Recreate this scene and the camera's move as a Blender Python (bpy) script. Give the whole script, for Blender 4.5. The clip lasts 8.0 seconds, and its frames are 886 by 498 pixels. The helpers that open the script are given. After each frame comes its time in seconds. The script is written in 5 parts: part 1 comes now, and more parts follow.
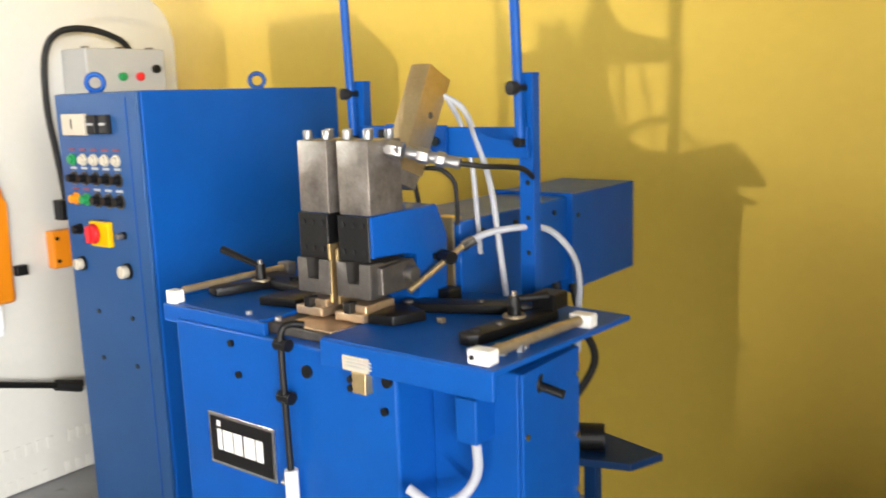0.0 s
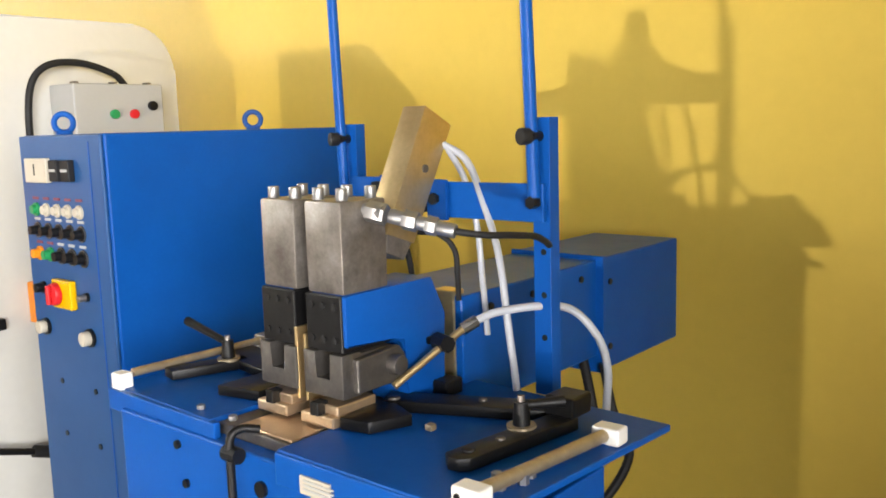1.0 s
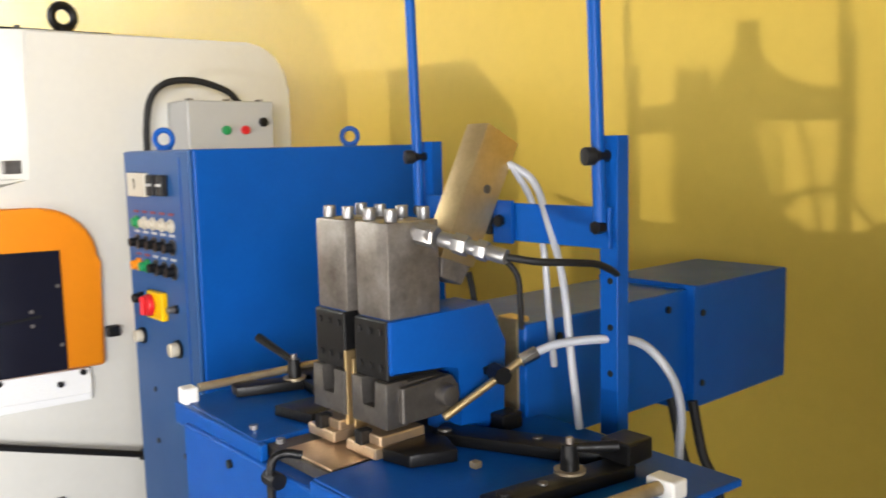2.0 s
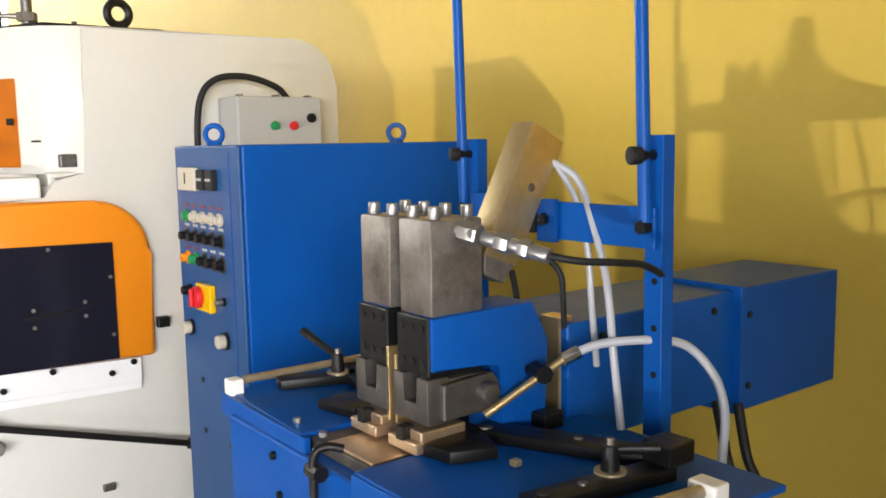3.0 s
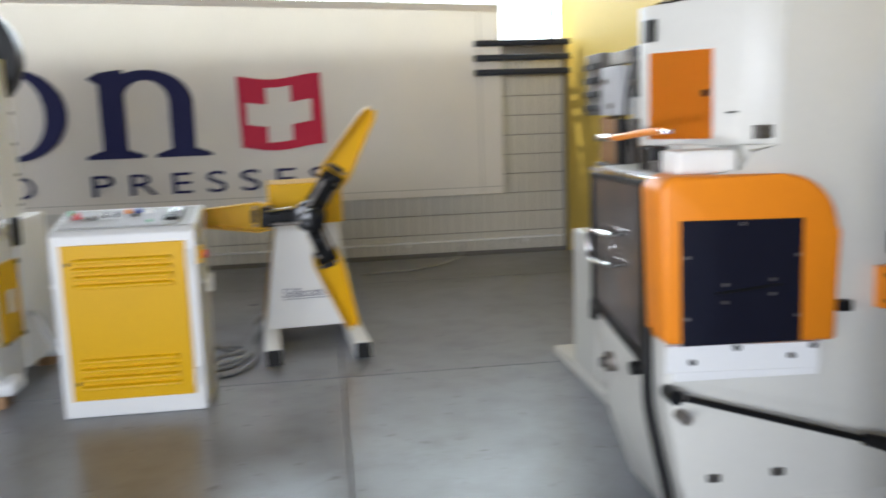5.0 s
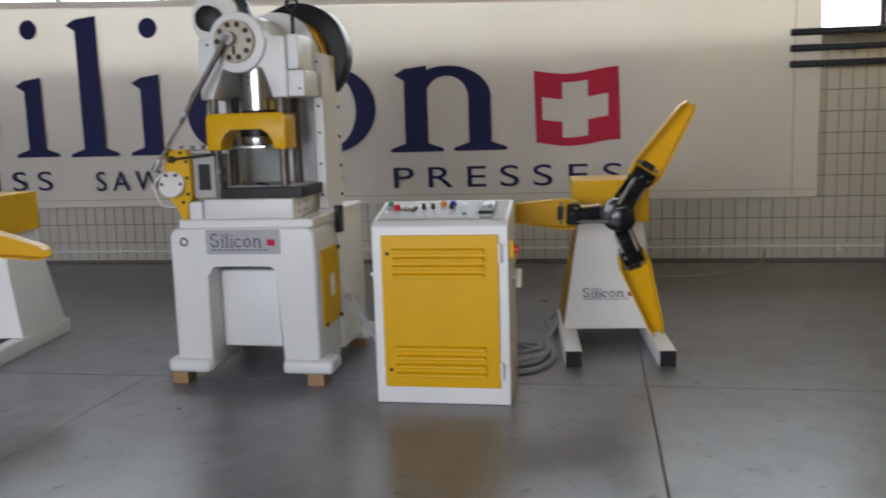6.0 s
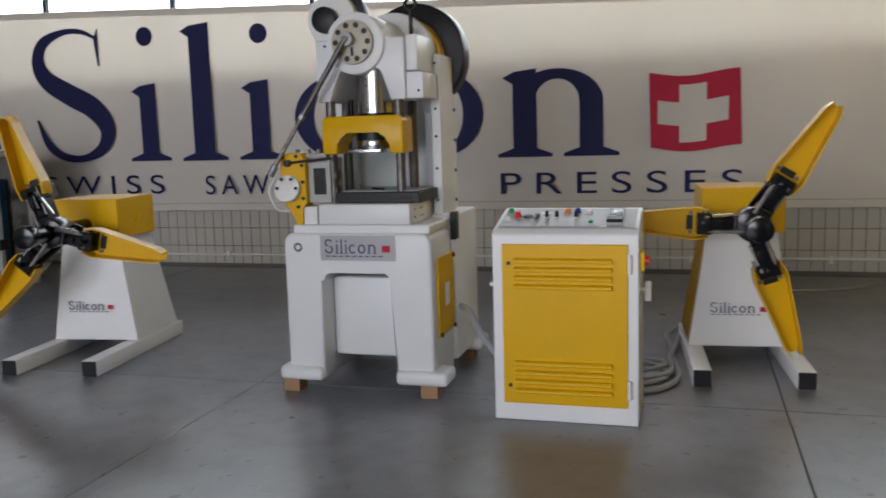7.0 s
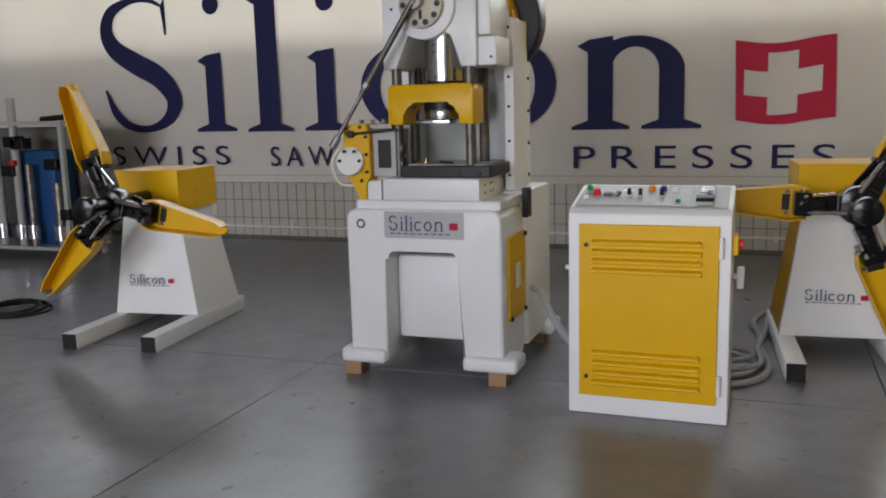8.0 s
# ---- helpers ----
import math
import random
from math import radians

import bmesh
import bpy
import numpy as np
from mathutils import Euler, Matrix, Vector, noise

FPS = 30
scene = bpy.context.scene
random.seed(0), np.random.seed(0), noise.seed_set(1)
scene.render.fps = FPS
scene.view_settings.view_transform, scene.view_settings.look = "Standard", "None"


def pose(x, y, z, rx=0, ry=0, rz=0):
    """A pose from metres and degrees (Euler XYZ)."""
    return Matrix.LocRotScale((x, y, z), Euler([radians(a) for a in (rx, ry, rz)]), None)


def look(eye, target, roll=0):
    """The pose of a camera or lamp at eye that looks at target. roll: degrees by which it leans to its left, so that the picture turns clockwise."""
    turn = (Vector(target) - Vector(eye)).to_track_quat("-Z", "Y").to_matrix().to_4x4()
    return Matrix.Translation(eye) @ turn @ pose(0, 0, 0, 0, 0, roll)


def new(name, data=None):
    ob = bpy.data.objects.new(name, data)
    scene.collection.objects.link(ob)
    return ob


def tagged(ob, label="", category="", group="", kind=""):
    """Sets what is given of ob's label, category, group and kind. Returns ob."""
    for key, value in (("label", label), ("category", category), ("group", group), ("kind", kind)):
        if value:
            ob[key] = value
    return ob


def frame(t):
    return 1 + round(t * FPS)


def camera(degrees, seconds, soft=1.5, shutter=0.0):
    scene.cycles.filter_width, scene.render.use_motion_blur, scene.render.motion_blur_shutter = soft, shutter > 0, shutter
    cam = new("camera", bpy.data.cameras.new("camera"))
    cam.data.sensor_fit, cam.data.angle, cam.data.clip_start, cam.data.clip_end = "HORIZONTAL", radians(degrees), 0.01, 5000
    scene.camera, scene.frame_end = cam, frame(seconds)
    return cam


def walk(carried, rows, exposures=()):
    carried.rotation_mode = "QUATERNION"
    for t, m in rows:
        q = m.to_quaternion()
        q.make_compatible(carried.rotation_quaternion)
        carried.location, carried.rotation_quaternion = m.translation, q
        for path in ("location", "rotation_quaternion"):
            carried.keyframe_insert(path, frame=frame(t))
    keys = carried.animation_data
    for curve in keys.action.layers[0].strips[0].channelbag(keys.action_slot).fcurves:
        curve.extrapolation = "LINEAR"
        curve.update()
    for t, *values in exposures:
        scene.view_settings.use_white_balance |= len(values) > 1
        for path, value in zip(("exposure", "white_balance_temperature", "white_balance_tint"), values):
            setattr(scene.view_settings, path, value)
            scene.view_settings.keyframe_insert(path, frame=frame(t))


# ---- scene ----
cam = camera(54.3, 8.0, 1.7, 0.5)
PATH = [
    (0, (-0.127, 0.032, 1.502), (-1.321, 1.598, 1.149), -1.9),
    (0.5, (-0.17, 0.254, 1.526), (-1.506, 1.702, 1.183), -1.7),
    (1, (-0.283, 0.383, 1.531), (-1.559, 1.897, 1.251), -1.7),
    (1.5, (-0.302, 0.441, 1.533), (-1.605, 1.934, 1.265), -1.5),
    (2, (-0.236, 0.542, 1.532), (-1.744, 1.834, 1.296), -1.4),
    (2.2, (-0.227, 0.547, 1.528), (-1.771, 1.795, 1.289), -1.1),
    (3.3, (-0.234, 0.536, 1.542), (-1.809, 1.744, 1.298), -1.0),
    (3.5, (-0.281, 0.467, 1.547), (-1.849, 1.684, 1.3), -0.8),
    (4, (-0.429, 0.198, 1.561), (-2.037, 1.356, 1.292), -1.3),
    (4.1, (-0.464, 0.195, 1.548), (-2.092, 1.327, 1.283), -1.1),
    (4.5, (-0.536, -0.012, 1.571), (-2.326, 0.85, 1.334), -0.5),
    (5, (-0.679, -0.113, 1.574), (-2.64, 0.146, 1.279), -2.1),
    (5.2, (-0.722, -0.155, 1.574), (-2.697, -0.08, 1.265), -2.1),
    (6.3, (-0.909, -0.47, 1.577), (-2.848, -0.882, 1.316), -1.7),
    (6.5, (-0.932, -0.518, 1.578), (-2.866, -0.961, 1.328), -1.7),
    (7, (-1.056, -0.6, 1.566), (-2.961, -1.149, 1.301), -1.7),
    (7.5, (-1.259, -0.644, 1.566), (-3.132, -1.291, 1.298), -1.7),
    (8, (-1.359, -0.722, 1.553), (-3.208, -1.413, 1.23), -1.5),
]
EXPOSURES = [(0, 0.92, 7000, 13), (0.5, 0.82, 7000, 13), (1, 0.86, 6950, 14), (1.5, 0.88, 6900, 14), (2, 0.6, 6850, 14), (3.5, 0.42, 6850, 14), (4.0, 0.18, 6600, 14), (4.5, 0.2, 6350, 14), (5, 0.02, 6050, 13), (6.3, -0.5, 6250, 17), (7, -0.56, 6250, 17), (7.5, -0.58, 6300, 17), (8, -0.45, 6350, 17)]
walk(cam, [(t, look(eye, target, roll)) for t, eye, target, roll in PATH], EXPOSURES)

# ---- world and light ----
world = bpy.data.worlds.new("sky")
scene.world = world
world.use_nodes = True
wn = world.node_tree
sky = wn.nodes.new("ShaderNodeTexSky")
sky.sky_type, sky.sun_disc = "NISHITA", False
sky.sun_elevation, sky.sun_rotation = radians(48), radians(200)
wn.links.new(sky.outputs[0], wn.nodes["Background"].inputs[0])
wn.nodes["Background"].inputs[1].default_value = 0.15


def lamp(name, kind, energy, m, colour=(1, 1, 1), size=None):
    data = bpy.data.lights.new(name, kind)
    data.energy, data.color = energy, colour
    if kind == "AREA":
        data.shape, data.size, data.size_y = "RECTANGLE", *size
    ob = new(name, data)
    ob.matrix_world = m
    return ob


sun = lamp("sun", "SUN", 3.0, look((0, 0, 0), (0.25, 0.62, -0.75)), (1.0, 0.95, 0.87))
sun.data.angle = radians(0.5)
# daylight by the window band over the banner and by assumed, unseen east windows
lamp("window_daylight", "AREA", 480, look((-12.2, -4.4, 4.3), (-8.6, -4.4, 2.0)), (0.96, 0.98, 1.0), (14.0, 2.2))
lamp("east_daylight", "AREA", 1350, look((6.85, -4.6, 2.5), (-4, -3.2, 1.2)), (0.95, 0.98, 1.0), (9.0, 2.8))
# added lamp for an unseen bright spot on the floor, lighting machines from below
glint = lamp("floor_spot_lamp", "AREA", 730, look((-0.6, -4.72, 0.02), (-0.6, -4.69, 1.0)), (1.0, 0.97, 0.92), (0.13, 0.1))
glint.data.spread = radians(174)

# ---- materials ----


def material(name, colour, rough=0.5, metal=0.0, grain=40.0, vary=0.12, stain=2.5, bump=0.05, dirt=None, coat=0.0, wear=0.15):
    """A painted, metal or mineral surface: grain and stains at two scales, fine relief and uneven gloss."""
    m = bpy.data.materials.new(name)
    m.use_nodes = True
    n, l = m.node_tree.nodes, m.node_tree.links
    b = n["Principled BSDF"]
    tc = n.new("ShaderNodeTexCoord")
    fine, broad = n.new("ShaderNodeTexNoise"), n.new("ShaderNodeTexNoise")
    fine.inputs["Scale"].default_value, fine.inputs["Detail"].default_value = grain, 6
    broad.inputs["Scale"].default_value, broad.inputs["Detail"].default_value = stain, 5
    broad.inputs["Roughness"].default_value = 0.65
    for t in (fine, broad):
        l.new(tc.outputs["Object"], t.inputs["Vector"])
    ramp = n.new("ShaderNodeMapRange")
    ramp.inputs[1].default_value, ramp.inputs[2].default_value = 0.35, 0.75
    l.new(broad.outputs[0], ramp.inputs[0])
    first, second = n.new("ShaderNodeMix"), n.new("ShaderNodeMix")
    first.data_type = second.data_type = "RGBA"
    dark = dirt or tuple(c * 0.6 for c in colour)
    first.inputs[6].default_value = (*colour, 1)
    first.inputs[7].default_value = (*(c * (1 - vary) for c in colour), 1)
    l.new(fine.outputs[0], first.inputs[0])
    amount = n.new("ShaderNodeMath")
    amount.operation = "MULTIPLY"
    amount.inputs[1].default_value = wear
    l.new(ramp.outputs[0], amount.inputs[0])
    l.new(amount.outputs[0], second.inputs[0])
    l.new(first.outputs[2], second.inputs[6])
    second.inputs[7].default_value = (*dark, 1)
    l.new(second.outputs[2], b.inputs["Base Color"])
    gloss = n.new("ShaderNodeMapRange")
    gloss.inputs[3].default_value, gloss.inputs[4].default_value = max(0.03, rough - 0.08), min(1, rough + 0.1)
    l.new(broad.outputs[0], gloss.inputs[0])
    l.new(gloss.outputs[0], b.inputs["Roughness"])
    b.inputs["Metallic"].default_value = metal
    b.inputs["Specular IOR Level"].default_value = 0.35
    b.inputs["Coat Weight"].default_value = coat
    b.inputs["Coat Roughness"].default_value = 0.12
    if bump:
        relief = n.new("ShaderNodeBump")
        relief.inputs["Strength"].default_value, relief.inputs["Distance"].default_value = bump, 0.004
        l.new(fine.outputs[0], relief.inputs["Height"])
        l.new(relief.outputs[0], b.inputs["Normal"])
    return m


BLUE = material("blue_enamel", (0.0004, 0.082, 0.375), 0.32, grain=120, vary=0.15, stain=5, bump=0.05, wear=0.4)
BLUE.node_tree.nodes["Principled BSDF"].inputs["Specular IOR Level"].default_value = 0.16
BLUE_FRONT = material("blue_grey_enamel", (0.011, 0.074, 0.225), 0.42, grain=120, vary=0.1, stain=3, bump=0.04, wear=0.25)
DARK_BLUE = material("dark_blue_enamel", (0.005, 0.035, 0.12), 0.4, grain=90, vary=0.2, stain=6, bump=0.06, wear=0.5)
YELLOW_WALL = material("yellow_wall_paint", (0.69, 0.48, 0.075), 0.62, grain=26, vary=0.1, stain=0.9, bump=0.12, wear=0.22, dirt=(0.58, 0.39, 0.045))
WHITE = material("white_enamel", (0.80, 0.805, 0.80), 0.32, grain=140, vary=0.06, stain=2, bump=0.35, wear=0.14)
CREAM = material("cream_enamel", (0.64, 0.63, 0.58), 0.36, grain=40, vary=0.06, stain=1.6, bump=0.06, wear=0.16)
YELLOW = material("yellow_enamel", (0.74, 0.42, 0.0008), 0.3, grain=70, vary=0.08, stain=3, bump=0.04, wear=0.15)
YELLOW.node_tree.nodes["Principled BSDF"].inputs["Specular IOR Level"].default_value = 0.22
ORANGE = material("orange_enamel", (0.80, 0.25, 0.012), 0.36, grain=60, vary=0.06, stain=2.5, bump=0.04, wear=0.12)
BLACK = material("black_oxide_steel", (0.008, 0.008, 0.0085), 0.4, 0.2, grain=90, vary=0.3, stain=12, bump=0.08)
GLOSS_BLACK = material("oiled_black_steel", (0.008, 0.008, 0.009), 0.2, 0.3, grain=60, vary=0.3, stain=14, bump=0.06, coat=0.2)
DULL_BRASS = material("dull_brass", (0.50, 0.41, 0.28), 0.5, 0.7, grain=110, vary=0.3, stain=16, bump=0.08, wear=0.7, dirt=(0.22, 0.17, 0.11))
BROWN_BRONZE = material("brown_bronze", (0.36, 0.20, 0.09), 0.42, 0.5, grain=90, vary=0.3, stain=9, bump=0.08)
PALE_GREY = material("pale_grey_enamel", (0.45, 0.45, 0.46), 0.4, grain=80, vary=0.08, stain=6, bump=0.04)
FADED = material("thin_violet_print", (0.06, 0.06, 0.15), 0.6, grain=40, vary=0.15, stain=4, bump=0.0)
POLISHED = material("dark_polished_steel", (0.45, 0.44, 0.43), 0.2, 1.0, grain=60, vary=0.15, stain=10, bump=0.01)
RUBBER = material("black_rubber", (0.010, 0.010, 0.0105), 0.6, grain=150, vary=0.2, stain=20, bump=0.1)
SMOKED_GREY = material("grey_acrylic", (0.10, 0.095, 0.095), 0.12, grain=10, vary=0.3, stain=5, bump=0.0, wear=0.6, dirt=(0.16, 0.12, 0.10))
SMOKED = material("smoked_acrylic", (0.012, 0.012, 0.02), 0.14, grain=10, vary=0.2, stain=4, bump=0.0)
STEEL = material("ground_steel", (0.38, 0.345, 0.31), 0.42, 0.75, grain=180, vary=0.3, stain=16, bump=0.08, wear=0.9, dirt=(0.10, 0.082, 0.066))
DARK_STEEL = material("oily_dark_steel", (0.20, 0.185, 0.17), 0.45, 0.8, grain=120, vary=0.35, stain=18, bump=0.12, wear=0.6, dirt=(0.06, 0.055, 0.05))
ZINC = material("bright_zinc", (0.38, 0.38, 0.38), 0.38, 0.85, grain=120, vary=0.2, stain=14, bump=0.04, wear=0.3)
CHROME = material("bright_chrome", (0.82, 0.82, 0.82), 0.12, 1.0, grain=60, vary=0.08, stain=8, bump=0.01)
BRASS = material("worn_brass", (0.78, 0.60, 0.32), 0.38, 0.9, grain=110, vary=0.25, stain=9, bump=0.06, wear=0.5, dirt=(0.4, 0.25, 0.09))
COPPER = material("pale_bronze", (0.80, 0.60, 0.40), 0.36, 0.85, grain=120, vary=0.2, stain=14, bump=0.06, wear=0.45, dirt=(0.45, 0.29, 0.16))
GREY_PAINT = material("grey_enamel", (0.42, 0.42, 0.40), 0.42, grain=90, vary=0.06, stain=3, bump=0.05)
PALE_PLASTIC = material("white_plastic", (0.82, 0.81, 0.78), 0.42, grain=80, vary=0.05, stain=8, bump=0.03)
HOSE = material("clear_grey_hose", (0.40, 0.42, 0.46), 0.28, grain=30, vary=0.1, stain=12, bump=0.02)
CONDUIT = material("grey_conduit", (0.36, 0.37, 0.38), 0.5, grain=60, vary=0.1, stain=9, bump=0.05)
NAVY = material("navy_print", (0.016, 0.018, 0.085), 0.7, grain=40, vary=0.12, stain=2, bump=0.02)
CRIMSON = material("red_print", (0.52, 0.012, 0.05), 0.65, grain=40, vary=0.1, stain=2, bump=0.02)
DULL_RED = material("dull_red_print", (0.22, 0.05, 0.07), 0.6, grain=40, vary=0.1, stain=2, bump=0.0)
RED = material("red_plastic", (0.62, 0.02, 0.025), 0.35, grain=30, vary=0.05, bump=0.0)
GREEN = material("green_plastic", (0.01, 0.25, 0.08), 0.35, grain=30, vary=0.05, bump=0.0)
BLUE_CAP = material("blue_plastic", (0.01, 0.05, 0.4), 0.35, grain=30, vary=0.05, bump=0.0)
IVORY = material("ivory_plastic", (0.52, 0.47, 0.37), 0.4, grain=60, vary=0.08, bump=0.02)
WOOD = material("raw_pine", (0.42, 0.25, 0.13), 0.75, grain=70, vary=0.3, stain=18, bump=0.2)
TILE = material("cream_wall_tile", (0.58, 0.55, 0.48), 0.3, grain=30, vary=0.1, stain=6, bump=0.05)
GROUT = material("dark_grout", (0.2, 0.185, 0.165), 0.85, grain=80, vary=0.3, bump=0.15)
PLASTER = material("pale_plaster", (0.30, 0.29, 0.28), 0.85, grain=40, vary=0.08, stain=1, bump=0.1)
ROOF = material("dark_roof_boards", (0.2, 0.19, 0.18), 0.85, grain=30, vary=0.2, stain=1, bump=0.1)
DARK_FRAME = material("dark_window_frame", (0.03, 0.035, 0.05), 0.45, grain=60, vary=0.15, bump=0.04)


def concrete():
    m = material("worn_grey_concrete", (0.275, 0.29, 0.318), 0.3, grain=55, vary=0.3, stain=0.9, bump=0.09, wear=0.6, dirt=(0.13, 0.134, 0.14))
    n, l = m.node_tree.nodes, m.node_tree.links
    b = n["Principled BSDF"]
    b.inputs["Specular IOR Level"].default_value = 0.6
    soft = n["Map Range"]
    soft.inputs[1].default_value, soft.inputs[2].default_value = 0.2, 0.85
    n["Noise Texture.001"].inputs["Roughness"].default_value = 0.5
    link = b.inputs["Base Color"].links[0]
    was = link.from_socket
    tc, spots, mask, mix = n.new("ShaderNodeTexCoord"), n.new("ShaderNodeTexNoise"), n.new("ShaderNodeMapRange"), n.new("ShaderNodeMix")
    spots.inputs["Scale"].default_value, spots.inputs["Detail"].default_value = 4.5, 8
    mask.inputs[1].default_value, mask.inputs[2].default_value = 0.45, 0.8
    l.new(tc.outputs["Object"], spots.inputs["Vector"])
    l.new(spots.outputs[0], mask.inputs[0])
    mix.data_type = "RGBA"
    l.new(mask.outputs[0], mix.inputs[0])
    l.new(was, mix.inputs[6])
    mix.inputs[7].default_value = (0.145, 0.15, 0.16, 1)
    # oil specks and hairline cracks
    warp, cells, line, specks, speck_mask, most, last = n.new("ShaderNodeTexNoise"), n.new("ShaderNodeTexVoronoi"), n.new("ShaderNodeMapRange"), n.new("ShaderNodeTexNoise"), n.new("ShaderNodeMapRange"), n.new("ShaderNodeMath"), n.new("ShaderNodeMix")
    warp.inputs["Scale"].default_value, warp.inputs["Detail"].default_value = 1.8, 6
    bend = n.new("ShaderNodeVectorMath")
    bend.operation = "MULTIPLY_ADD"
    bend.inputs[1].default_value = (0.9, 0.9, 0.9)
    l.new(tc.outputs["Object"], warp.inputs["Vector"])
    l.new(warp.outputs["Color"], bend.inputs[0])
    l.new(tc.outputs["Object"], bend.inputs[2])
    cells.feature = "DISTANCE_TO_EDGE"
    cells.inputs["Scale"].default_value = 0.45
    l.new(bend.outputs[0], cells.inputs["Vector"])
    line.inputs[1].default_value, line.inputs[2].default_value = 0.0, 0.006
    line.inputs[3].default_value, line.inputs[4].default_value = 0.12, 0.0
    l.new(cells.outputs["Distance"], line.inputs[0])
    specks.inputs["Scale"].default_value, specks.inputs["Detail"].default_value = 11, 4
    speck_mask.inputs[1].default_value, speck_mask.inputs[2].default_value = 0.64, 0.72
    speck_mask.inputs[4].default_value = 0.7
    l.new(tc.outputs["Object"], specks.inputs["Vector"])
    l.new(specks.outputs[0], speck_mask.inputs[0])
    most.operation = "MAXIMUM"
    l.new(line.outputs[0], most.inputs[0])
    l.new(speck_mask.outputs[0], most.inputs[1])
    last.data_type = "RGBA"
    l.new(most.outputs[0], last.inputs[0])
    l.new(mix.outputs[2], last.inputs[6])
    last.inputs[7].default_value = (0.05, 0.047, 0.044, 1)
    l.new(last.outputs[2], b.inputs["Base Color"])
    return m


CONCRETE = concrete()


def cloth():
    """Banner cloth, which lets daylight through from behind."""
    m = material("banner_cloth", (0.77, 0.72, 0.655), 0.8, grain=300, vary=0.06, stain=1.2, bump=0.03, wear=0.15)
    n, l = m.node_tree.nodes, m.node_tree.links
    b, out = n["Principled BSDF"], n["Material Output"]
    thin, mix = n.new("ShaderNodeBsdfTranslucent"), n.new("ShaderNodeMixShader")
    thin.inputs[0].default_value = (0.78, 0.70, 0.55, 1)
    mix.inputs[0].default_value = 0.1
    l.new(b.outputs[0], mix.inputs[1])
    l.new(thin.outputs[0], mix.inputs[2])
    l.new(mix.outputs[0], out.inputs[0])
    return m


CLOTH = cloth()
SEAM = material("seam_thread", (0.50, 0.46, 0.40), 0.8, grain=200, vary=0.2, stain=3, bump=0.05)


def glass():
    m = bpy.data.materials.new("clear_glass")
    m.use_nodes = True
    b = m.node_tree.nodes["Principled BSDF"]
    b.inputs["Base Color"].default_value = (0.9, 0.95, 0.95, 1)
    b.inputs["Roughness"].default_value, b.inputs["Transmission Weight"].default_value, b.inputs["IOR"].default_value = 0.02, 1.0, 1.1
    return m


GLASS = glass()

# ---- mesh tools ----
BASE = {}


def thing(name, label, category, group="", at=(0, 0, 0), kind=""):
    """An Empty at its thing's base; parts are given in world metres."""
    ob = new(name)
    ob.empty_display_size = 0.1
    ob.location = at
    BASE[ob] = Vector(at)
    return tagged(ob, label, category, group, kind)


def part(name, bm, mat, parent=None, label=""):
    me = bpy.data.meshes.new(name)
    root = parent
    while root is not None and root.parent is not None:
        root = root.parent
    if root is not None:
        bmesh.ops.translate(bm, verts=bm.verts, vec=-BASE.get(root, Vector()))
    bmesh.ops.recalc_face_normals(bm, faces=bm.faces)
    bm.to_mesh(me)
    bm.free()
    me.materials.append(mat)
    ob = new(name, me)
    if parent is not None:
        ob.parent = parent
    return tagged(ob, label)


def smooth(ob, angle=35):
    ob.data.shade_smooth()
    ob.data.set_sharp_from_angle(angle=radians(angle))
    return ob


def bevelled(bm, geom, width, steps=2):
    if width:
        edges = [e for e in geom if isinstance(e, bmesh.types.BMEdge)]
        bmesh.ops.bevel(bm, geom=edges, offset=width, segments=steps, affect="EDGES", profile=0.5)


def box(x0, x1, y0, y1, z0, z1, bevel=0.003, bm=None):
    bm = bm or bmesh.new()
    r = bmesh.ops.create_cube(bm, size=1)
    for v in r["verts"]:
        v.co = Vector(((x0 + x1) / 2 + v.co.x * (x1 - x0), (y0 + y1) / 2 + v.co.y * (y1 - y0), (z0 + z1) / 2 + v.co.z * (z1 - z0)))
    edges = {e for v in r["verts"] for e in v.link_edges}
    bevelled(bm, edges, min(bevel, 0.45 * min(abs(x1 - x0), abs(y1 - y0), abs(z1 - z0))))
    return bm


def cyl(p, q, r, r2=None, seg=20, bm=None, bevel=0.0):
    bm = bm or bmesh.new()
    p, q = Vector(p), Vector(q)
    d = q - p
    m = Matrix.Translation((p + q) / 2) @ d.to_track_quat("Z", "Y").to_matrix().to_4x4()
    made = bmesh.ops.create_cone(bm, cap_ends=True, segments=seg, radius1=r, radius2=r if r2 is None else r2, depth=d.length, matrix=m)
    if bevel:
        rims = {e for v in made["verts"] for e in v.link_edges if any(len(f.verts) > 4 for f in e.link_faces)}
        bevelled(bm, rims, bevel)
    return bm


def prism(outline, axis, a, b, bevel=0.0, bm=None, steps=2):
    """An outline of pairs, pushed along an axis from a to b: x takes (y, z), y takes (x, z), z takes (x, y)."""
    bm = bm or bmesh.new()
    put = {"x": lambda u, v, w: (w, u, v), "y": lambda u, v, w: (u, w, v), "z": lambda u, v, w: (u, v, w)}[axis]
    lower = [bm.verts.new(put(u, v, a)) for u, v in outline]
    upper = [bm.verts.new(put(u, v, b)) for u, v in outline]
    faces = [bm.faces.new(lower), bm.faces.new(upper[::-1])]
    n = len(outline)
    for i in range(n):
        faces.append(bm.faces.new((lower[i], upper[i], upper[(i + 1) % n], lower[(i + 1) % n])))
    if bevel:
        bevelled(bm, {e for f in faces for e in f.edges}, bevel, steps)
    return bm


